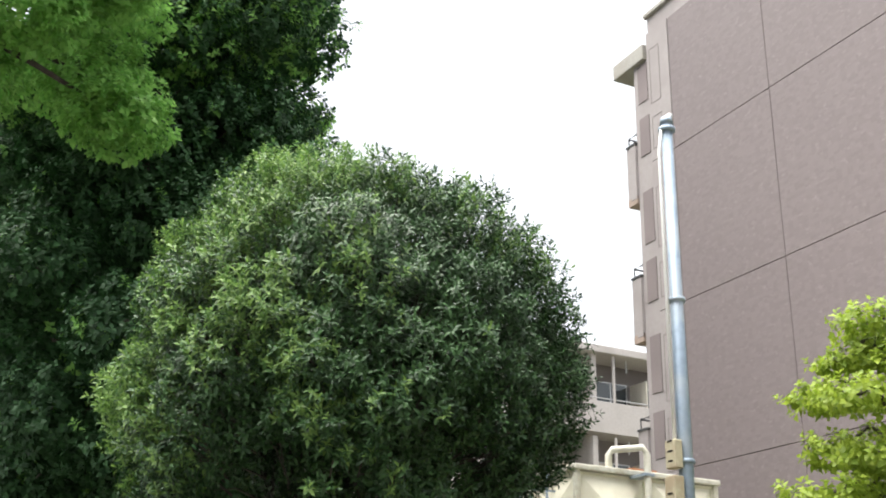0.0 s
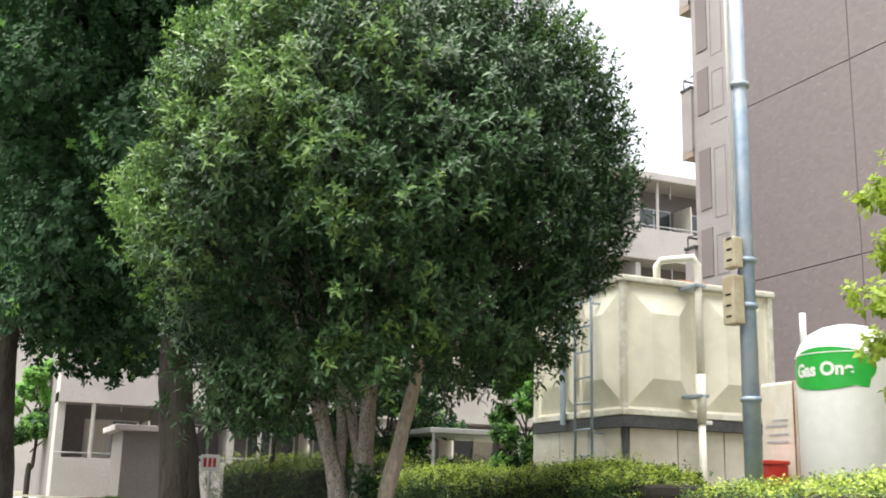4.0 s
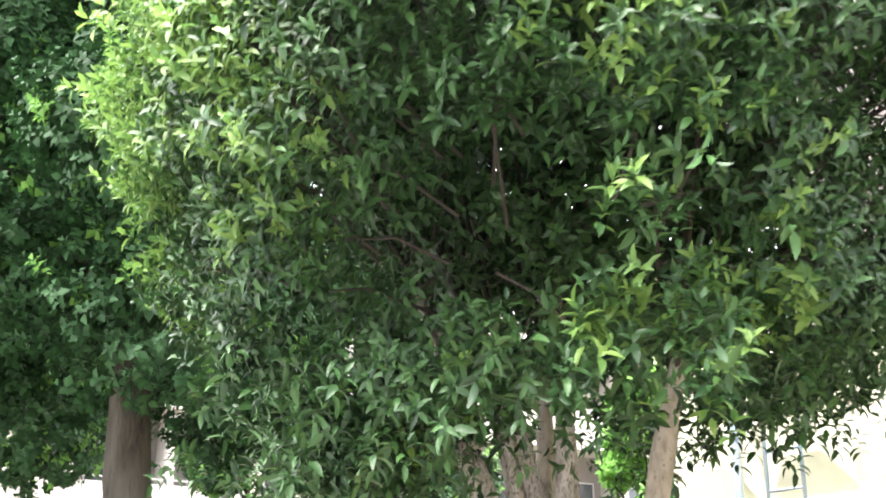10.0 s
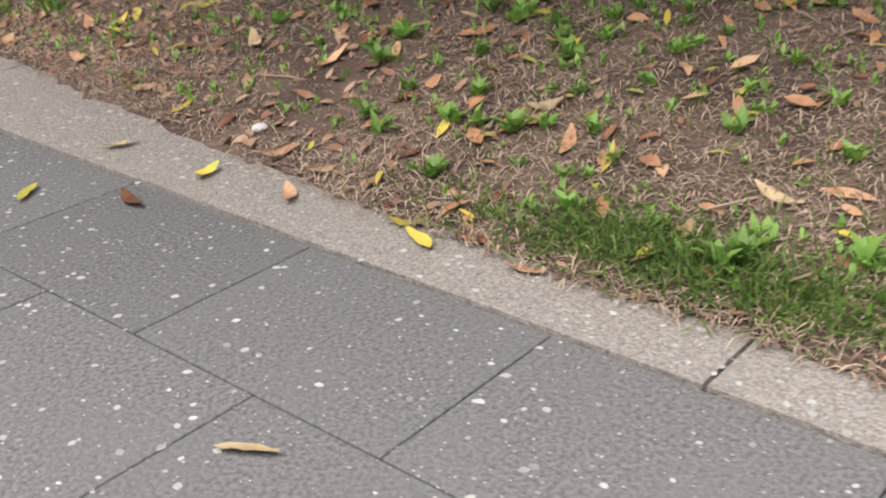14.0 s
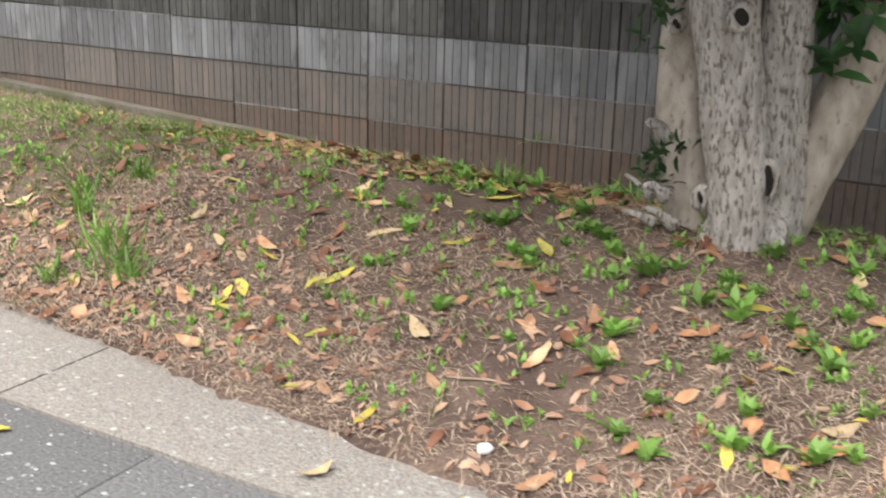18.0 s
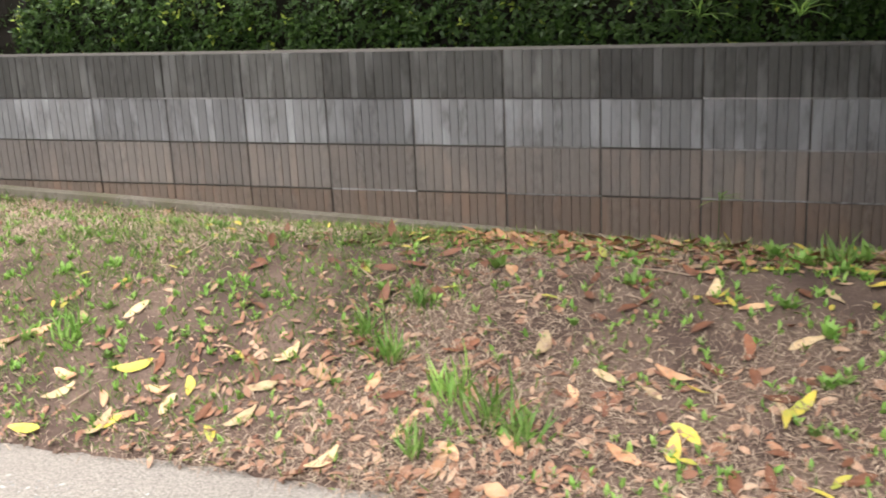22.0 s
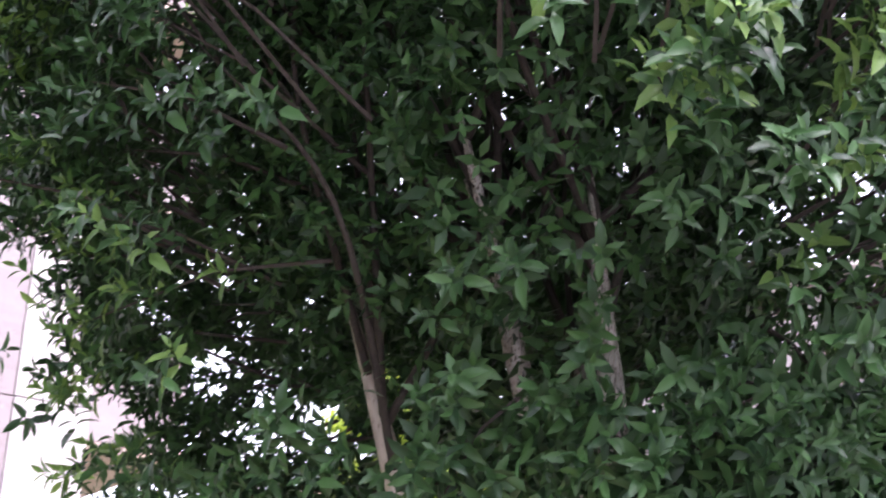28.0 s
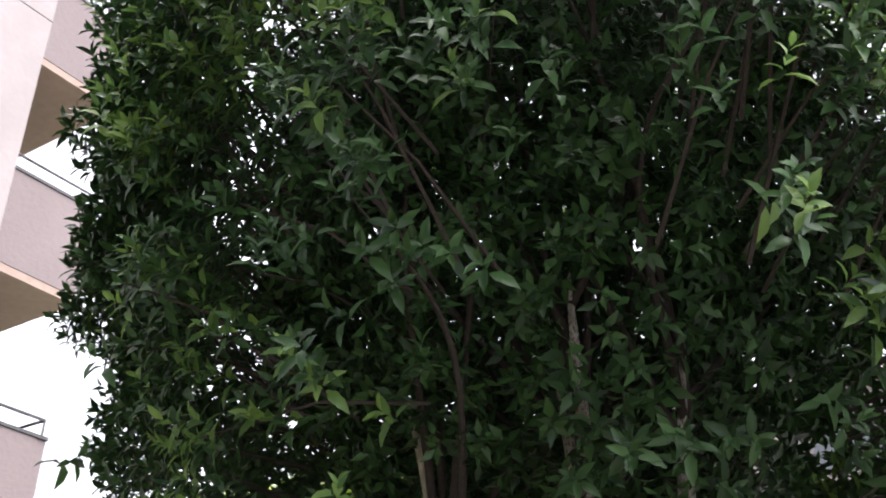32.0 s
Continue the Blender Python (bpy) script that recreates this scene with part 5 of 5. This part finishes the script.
# dry grass: short lying blades
n = 330000
g = on_lawn(rng, n, 2.0, 4.42, 6.0, 15.5)
bare = np.exp(-((g[:, 0] - 3.1) / 0.25) ** 2 - ((g[:, 1] - 10.15) / 0.34) ** 2)
g = g[(fbm(g, 5, 2.6) - 1.2 * bare + 0.35 * np.clip(10.2 - g[:, 1], 0, 1) + rng.normal(0, 0.25, n)) > -0.2]
way = unit(np.stack([rng.normal(0, 1, len(g)), rng.normal(0, 1, len(g)), rng.uniform(0.0, 0.6, len(g))], 1))
mesh = mesh_from("dry_grass", *leaves(g + [0, 0, 0.004], way, np.tile([0, 0, 1.0], (len(g), 1)), rng.uniform(0.012, 0.055, len(g)), rng.uniform(0.0018, 0.004, len(g)), curl=0.3, simple=True))
tagged(mesh_object("dry_grass", mesh, "straw"), "short dry straw-coloured grass on the soil", "grass", kind="stuff")
# green grass: denser along the edges
n = 170000
g = on_lawn(rng, n, 2.0, 4.42, 5.0, 16.0)
u = (g[:, 0] - 2) / 2.4
want = 0.5 * fbm(g, 15, 2.0) + 0.06 * np.clip(g[:, 1] - 10.6, 0, 5) + 0.12 * np.clip(9.0 - g[:, 1], 0, 2) + 0.3 * np.exp(-((g[:, 0] - 2.12) / 0.1) ** 2) * np.exp(-((g[:, 1] - 8.4) / 0.4) ** 2)
want = want + 0.16 * np.clip((g[:, 1] - 10.8) / 1.2, 0, 1) * np.clip((g[:, 0] - 2.7) / 0.8, 0, 1)
g = g[want + rng.normal(0, 0.28, n) > 0.38]
way = unit(np.stack([rng.normal(0, 0.5, len(g)), rng.normal(0, 0.5, len(g)), rng.uniform(0.4, 1.2, len(g))], 1))
mesh = mesh_from("grass", *leaves(g, way, unit(rng.normal(0, 1, (len(g), 3)) + [0, 0, 0.2]), rng.uniform(0.015, 0.055, len(g)), 0.0034, curl=0.35, simple=True))
tagged(mesh_object("grass", mesh, "grass"), "patches of short green grass", "grass", kind="stuff")
# a thick green patch that spills over the edging
g = np.stack([rng.normal(2.06, 0.04, 2300), rng.normal(8.5, 0.2, 2300)], 1)
g = np.column_stack([g, lawn_z(g[:, 0], g[:, 1])])
way = unit(np.stack([rng.normal(-0.2, 0.6, len(g)), rng.normal(0, 0.6, len(g)), rng.uniform(0.4, 1.1, len(g))], 1))
mesh = mesh_from("edge_grass", *leaves(g, way, unit(rng.normal(0, 1, (len(g), 3)) + [0, 0, 0.2]), rng.uniform(0.02, 0.06, len(g)), 0.0045, curl=0.4, simple=True))
tagged(mesh_object("edge_grass", mesh, "grass"), "thick patch of fine green grass over the path edging", "grass", kind="stuff")
# far grass on both ends of the strip
n = 16000
g = np.concatenate([on_lawn(rng, n, 2.1, 4.42, 15.0, 26.0), on_lawn(rng, n // 2, 2.1, 4.42, -6, 6.0)])
way = unit(np.stack([rng.normal(0, 0.6, len(g)), rng.normal(0, 0.6, len(g)), rng.uniform(0.4, 1.2, len(g))], 1))
mesh = mesh_from("far_grass", *leaves(g, way, unit(rng.normal(0, 1, (len(g), 3))), rng.uniform(0.05, 0.11, len(g)), 0.008, curl=0.3))
tagged(mesh_object("far_grass", mesh, "grass"), "uneven green grass along the strip", "grass", kind="stuff")


# crumbs of earth, thickest along the lawn's edge
n = 18000
g = on_lawn(rng, n, 2.0, 4.42, 6.5, 14.5)
g[:6000, 0] = lawn_edge(g[:6000, 1]) + np.abs(rng.normal(0, 0.22, 6000))
g[:6000, 2] = lawn_z(g[:6000, 0], g[:6000, 1])
size = 0.0028 + 0.01 * rng.uniform(0, 1, n) ** 4
corner = np.array([[0, 0, 1.0], [0.9, 0, -0.4], [-0.45, 0.8, -0.4], [-0.45, -0.8, -0.4]])
turn = rng.uniform(0, 6.28, n)
spin = np.stack([np.stack([np.cos(turn), -np.sin(turn), 0 * turn], 1), np.stack([np.sin(turn), np.cos(turn), 0 * turn], 1), np.tile([0, 0, 1.0], (n, 1))], 1)
v = np.einsum("nij,kj->nki", spin, corner) * rng.uniform(0.6, 1.3, (n, 4, 1)) * size[:, None, None] + g[:, None]
f = (np.arange(n)[:, None, None] * 4 + np.array([[0, 1, 2], [0, 2, 3], [0, 3, 1]])).reshape(-1, 3)
tagged(mesh_object("soil_crumbs", mesh_from("soil_crumbs", v.reshape(-1, 3), f), "crumb"), "loose crumbs of brown earth", "soil", kind="stuff")


# weed rosettes
def weed_mesh(seed, count, size, upright):
    """A soft clump of short rounded leaves from a few crowns close together."""
    r = np.random.default_rng(seed)
    a = np.arange(count) * 2.4 + r.uniform(0, 6)
    t = r.uniform(0.1, upright, count)
    way = np.stack([np.cos(a) * np.sin(t), np.sin(a) * np.sin(t), np.cos(t)], 1)
    top = np.stack([-np.cos(a) * np.cos(t), -np.sin(a) * np.cos(t), np.sin(t)], 1)
    base = np.stack([r.normal(0, size * 0.15, count), r.normal(0, size * 0.15, count), r.uniform(-0.002, 0.01, count)], 1)
    v, f = leaves(base, way, top, size * r.uniform(0.45, 1.05, count), size * r.uniform(0.26, 0.44, count), curl=0.25)
    mesh = mesh_from("weed", v, np.where(f % 8 == 0, 0, f))
    mesh.materials.append(M["weed"])
    return mesh


WEEDS = [weed_mesh(60 + k, int(9 + k % 4 * 3), 0.05 + 0.004 * k, 0.6 + 0.07 * k) for k in range(6)]
spots = on_lawn(rng, 1100, 2.12, 4.2, 7.6, 13.4)
near = np.exp(-((spots[:, 1] - 9.0) / 0.95) ** 2) * (0.4 + 0.6 * (spots[:, 0] < 3.4)) + 0.8 * np.exp(-((spots[:, 0] - 3.6) / 0.25) ** 2 - ((spots[:, 1] - 9.9) / 0.35) ** 2)
spots = spots[(0.35 * fbm(spots, 77, 1.8) + 0.75 * near + 0.12 * (spots[:, 0] < 3.2) + rng.normal(0, 0.33, len(spots))) > 0.42][:298]
for q in spots:
    ob = new("weed", WEEDS[int(rng.integers(6))])
    s = rng.uniform(0.5, 1.05) * (1.0 if q[1] < 10.4 else 0.7)
    ob.matrix_world = Matrix.Translation(q - np.array([0, 0, 0.003])) @ Matrix.Rotation(rng.uniform(0, 6.28), 4, "Z") @ Matrix.Diagonal((s, s, s, 1))
    tagged(ob, "small bright green weed rosette in the soil", "weed", "lawn weeds")
# seedlings too small to count
sp = on_lawn(rng, 11000, 2.08, 4.38, 6.5, 14.5)
sp = sp[0.6 * fbm(sp, 77, 1.8) - 0.06 * np.clip(sp[:, 1] - 9.7, 0, 2.5) - 0.12 * np.clip(sp[:, 1] - 11.0, 0, 2) + rng.normal(0, 0.4, len(sp)) > 0.15]
mesh = mesh_from("seedlings", *rosettes(rng, sp + [0, 0, 0.004], unit(rng.normal(0, 0.25, sp.shape) + [0, 0, 1]), 6, 0.036, 0.0145, (0.15, 1.1), 0.0))
tagged(mesh_object("seedlings", mesh, "weed"), "tiny green seedlings among the dry grass", "weed", kind="stuff")
# grass tufts
for x, y, s in ((2.42, 11.0, 1.0), (2.5, 11.1, 0.85), (2.38, 10.9, 0.7), (2.6, 11.3, 0.75), (2.72, 11.42, 0.6), (2.33, 11.15, 0.6), (2.85, 11.3, 0.5), (3.3, 10.2, 0.6), (2.6, 12.3, 0.7), (3.0, 13.2, 1.0), (2.5, 13.6, 1.0), (2.35, 12.9, 0.8), (3.9, 9.75, 0.9), (3.85, 9.95, 0.8)):
    c = 32
    base = np.stack([rng.normal(0, 0.03 * s, c), rng.normal(0, 0.03 * s, c), np.zeros(c)], 1)
    way = unit(np.stack([base[:, 0] * 8 + rng.normal(0, 0.2, c), base[:, 1] * 8 + rng.normal(0, 0.2, c), np.ones(c)], 1))
    mesh = mesh_from("grass_tuft", *leaves(base, way, unit(rng.normal(0, 1, (c, 3))), 0.15 * s * rng.uniform(0.4, 1.1, c), 0.007, curl=0.35))
    ob = tagged(mesh_object("grass_tuft", mesh, "weed"), "tuft of long green grass blades", "grass", "grass tufts")
    ob.location = (x, y, float(lawn_z(x, y)) - 0.004)


# fallen leaves
def fallen_mesh(seed, length, width, curl, mat):
    r = np.random.default_rng(seed)
    bm = bmesh.new()
    rows = 7
    spine = []
    for i in range(rows):
        s = i / (rows - 1)
        w = width * math.sin(math.pi * min(1, 0.06 + s * 0.92)) ** 0.8 * 0.5
        bow = curl * length * (s - 0.5) ** 2 * 2 + 0.004
        twist = (s - 0.5) * r.uniform(-0.9, 0.9)
        x = (s - 0.5) * length
        bend = 0.07 * length * math.sin(s * 3.1) * (1 if seed % 2 else -1)
        cup = w * r.uniform(0.05, 0.35)
        spine.append([bm.verts.new((x, bend + w, bow + cup + w * twist)), bm.verts.new((x, bend, bow)), bm.verts.new((x, bend - w, bow + cup - w * twist))])
    for a, b in zip(spine, spine[1:]):
        for k in (0, 1):
            bm.faces.new((a[k], b[k], b[k + 1], a[k + 1]))
    low = min(v.co.z for v in bm.verts)
    for v in bm.verts:
        v.co.z -= low
    mesh = bpy.data.meshes.new("fallen_leaf")
    bm.to_mesh(mesh)
    bm.free()
    mesh.shade_smooth()
    mesh.materials.append(M[mat])
    return mesh


KINDS = [("fall_orange", "curled orange-brown fallen leaf"), ("fall_yellow", "yellow fallen leaf"), ("fall_brown", "dark brown curled fallen leaf"), ("fall_tan", "dry tan fallen leaf")]
FALLEN = [[fallen_mesh(80 + 7 * k + j, 0.074 + 0.008 * j, 0.027 + 0.004 * (j % 3), 0.06 + 0.14 * (j % 3), mat) for j in range(5)] for k, (mat, _) in enumerate(KINDS)]


def drop_leaf(x, y, kind, turn, s=1.0, z=None):
    ob = new("fallen_leaf", FALLEN[kind][int(rng.integers(5))])
    z = float(lawn_z(x, y)) + 0.006 if z is None else z
    sx, sy = (float(v) for v in lawn_slope(x, y)) if x > 2.03 else (0.0, 0.0)
    lie = Vector((0, 0, 1)).rotation_difference(Vector((-sx, -sy, 1))).to_matrix().to_4x4()
    ob.matrix_world = Matrix.Translation((x, y, z)) @ lie @ Matrix.Rotation(turn, 4, "Z") @ Matrix.Rotation(rng.normal(0, 0.12), 4, "X") @ Matrix.Diagonal((s, s, s, 1))
    tagged(ob, KINDS[kind][1] + " on the ground", "leaf", "fallen leaves")


for x, y, k in ((1.62, 9.82, 1), (1.91, 9.58, 1), (1.73, 9.6, 2), (2.05, 9.49, 0), (2.23, 9.18, 1), (2.8, 9.83, 1), (2.69, 9.25, 1), (1.3, 8.75, 3), (1.2, 9.6, 1), (1.42, 9.95, 1),
                (1.93, 9.35, 0), (1.97, 9.05, 1), (1.94, 8.75, 0), (1.98, 8.9, 2), (2.0, 8.86, 2), (2.02, 8.7, 3), (1.9, 9.9, 3), (1.99, 8.55, 0), (2.06, 8.6, 3), (1.92, 8.98, 1),
                (2.01, 9.12, 2), (2.03, 9.35, 0), (1.55, 11.3, 1), (1.7, 10.6, 1), (1.2, 7.9, 3), (0.9, 8.6, 1)):
    z = float(pave_z(y)) + (0.008 if x < 1.83 else 0.012) if x < 2.03 else None
    drop_leaf(x, y, k, float(rng.uniform(0, 6.28)), 0.95, z)
spots = on_lawn(rng, 2600, 2.05, 4.4, 7.4, 14.0)
heap = fbm(spots, 33, 1.4) * 0.5 + 0.8 * np.exp(-((spots[:, 0] - 3.5) / 0.3) ** 2) * np.exp(-((spots[:, 1] - 10.7) / 1.2) ** 2) + 0.2 * (spots[:, 0] < 2.6) * (spots[:, 1] < 11.2) - 0.3 * np.clip(spots[:, 1] - 11.2, 0, 1) + rng.normal(0, 0.3, len(spots))
spots = spots[heap > 0.35]
for q in spots[:265]:
    drop_leaf(float(q[0]), float(q[1]), int(rng.choice(4, p=[0.5, 0.18, 0.1, 0.22])), float(rng.uniform(0, 6.28)), float(rng.uniform(0.75, 1.2)))
# loose leaves in drifts, too many to count, and torn bits among them
def drift_leaves(n, seed, cut, mat, name, label, length, width, lift, sparse=0.15):
    """Leaves lying where the wind has gathered them: in patches, and along the wall's foot."""
    g = on_lawn(rng, n, 2.02, 4.43, 6.0, 14.5)
    heap = fbm(g, seed, 1.5) * 0.6 + 2.1 * np.exp(-((g[:, 0] - 3.5) / 0.3) ** 2) * np.exp(-((g[:, 1] - 10.6) / 0.85) ** 2) + 0.1 * (g[:, 0] < 2.6) * (g[:, 1] < 11) - 0.35 * np.exp(-((g[:, 0] - 3.1) / 0.3) ** 2 - ((g[:, 1] - 10.2) / 0.4) ** 2)
    heap = heap - sparse * np.clip((10.3 - g[:, 1]) / 0.7, 0, 1)
    g = g[heap - 0.45 * np.clip(g[:, 1] - 11.2, 0, 1.2) + rng.normal(0, 0.28, n) > cut]
    m = len(g)
    a = rng.uniform(0, 6.28, m)
    slope = lawn_slope(g[:, 0], g[:, 1])
    way = unit(np.stack([np.cos(a), np.sin(a), np.cos(a) * slope[0] + np.sin(a) * slope[1] + rng.normal(0.03, 0.1, m)], 1))
    top = unit(rng.normal(0, 0.25, (m, 3)) + np.stack([-slope[0], -slope[1], np.ones(m)], 1))
    size = rng.uniform(*length, m)
    mesh = mesh_from(name, *leaves(g + np.array([0, 0, lift]), way, top, size, size * rng.uniform(*width, m), curl=rng.normal(0.05, 0.16, (m, 1)), fold=0.12))
    tagged(mesh_object(name, mesh, mat), label, "leaf litter", kind="stuff")


drift_leaves(36000, 33, 0.1, "litter", "leaf_litter", "layer of small reddish-brown dead leaves", (0.014, 0.05), (0.2, 0.5), 0.007)
drift_leaves(9500, 34, 0.34, "fall_orange_mix", "orange_litter", "drift of orange and tan fallen leaves on the soil", (0.035, 0.09), (0.3, 0.52), 0.012, 0.32)
drift_leaves(4200, 36, 0.25, "fall_brown", "brown_litter", "dark brown dead leaves among the soil", (0.045, 0.09), (0.25, 0.4), 0.01)
# yellow leaves, whole and torn, thin over the soil
g = on_lawn(rng, 1500, 2.05, 4.3, 7.0, 13.0)
g = g[fbm(g, 91, 1.3) * 0.6 - 0.12 * np.clip(g[:, 1] - 9.8, 0, 3) + rng.normal(0, 0.3, len(g)) > 0.28]
way = unit(np.stack([rng.normal(0, 1, len(g)), rng.normal(0, 1, len(g)), rng.normal(0.05, 0.12, len(g))], 1))
mesh = mesh_from("yellow_litter", *leaves(g + [0, 0, 0.012], way, np.tile([0, 0, 1.0], (len(g), 1)), rng.uniform(0.03, 0.085, len(g)), rng.uniform(0.01, 0.024, len(g)), curl=rng.normal(0, 0.15, (len(g), 1))))
tagged(mesh_object("yellow_litter", mesh, "fall_yellow"), "scattered small yellow dead leaves on the soil", "leaf litter", kind="stuff")
# twigs on the soil
for k in range(40):
    x, y, z = on_lawn(rng, 1, 2.1, 4.3, 8, 13)[0]
    a, l = rng.uniform(0, 6.28), rng.uniform(0.08, 0.22)
    tg = part("fallen_twig", tube([(-l / 2 * math.cos(a), -l / 2 * math.sin(a), 0.004), (0.01, 0, 0.008), (l / 2 * math.cos(a), l / 2 * math.sin(a), 0.005)], [0.0025, 0.003, 0.002], 5), "straw")
    tg.location = (x, y, z)
    tagged(tg, "thin dry twig lying on the soil", "twig", "fallen twigs")
scrap = bmesh.new()
bmesh.ops.create_icosphere(scrap, subdivisions=2, radius=1, matrix=Matrix.Diagonal((0.022, 0.016, 0.01, 1)))
for v in scrap.verts:
    v.co *= 1 + 0.25 * noise.noise(v.co * 90)
ob = tagged(part("paper_scrap", scrap, "litter_white"), "small crumpled white scrap at the path edge", "litter")
ob.location = (2.11, 9.63, float(lawn_z(2.11, 9.63)) + 0.008)

# ---- paving slabs ----
paving = thing("paving", "grey exposed-aggregate paving slabs of the footpath", "pavement", kind="structure")
SW, SL = 0.402, 0.546


def slab_mesh(seed):
    bm = box(0.0016, 0.0016, -0.05, SW - 0.0016, SL - 0.0016, 0.0, 0.003)
    mesh = bpy.data.meshes.new("slab")
    bm.to_mesh(mesh)
    bm.free()
    mesh.materials.append(M["slab"])
    return mesh


SLABS = [slab_mesh(k) for k in range(2)]
rest_v, rest_f = [], []
for row in range(12):
    x = 1.806 - SW * (row + 1)
    for k in range(-24, 30):
        y = 9.148 + SL * (k + 0.46 * (row % 2))
        z = float(pave_z(y + SL / 2)) + rng.normal(0, 0.0012)
        if row < 6 and 5.2 < y < 15.5:
            ob = new("slab", SLABS[k % 2])
            ob.matrix_world = Matrix.Translation((x, y, float(pave_z(y)))) @ Matrix.Rotation(0.0, 4, "X")
            ob.parent = paving
        else:
            i = len(rest_v)
            za, zb = float(pave_z(y)), float(pave_z(y + SL))
            rest_v += [(x + 0.003, y + 0.003, za), (x + SW - 0.003, y + 0.003, za), (x + SW - 0.003, y + SL - 0.003, zb), (x + 0.003, y + SL - 0.003, zb)]
            rest_f.append((i, i + 1, i + 2, i + 3))
tagged(mesh_object("outer_slabs", mesh_from("outer_slabs", rest_v, rest_f), "slab", paving), kind="stuff")
# pale stone chips in the slabs and in the edging
n = 15000
x, y = rng.uniform(0.2, 1.8, n), rng.uniform(6.5, 12.5, n)
x[:5200] = rng.uniform(1.815, 2.1, 5200)
lift = np.where(x > 1.808, 0.0065, 0.0008)
g = np.stack([x, y, pave_z(y) + lift], 1)
way = unit(np.stack([rng.normal(0, 1, n), rng.normal(0, 1, n), 0 * x], 1))
size = 0.0028 + 0.011 * rng.uniform(0, 1, n) ** 6
mesh = mesh_from("stone_chips", *leaves(g, way, np.tile([0, 0, 1.0], (n, 1)), size * 1.4, size, curl=0.0, fold=0.03))
tagged(mesh_object("stone_chips", mesh, "chip", paving), kind="stuff")
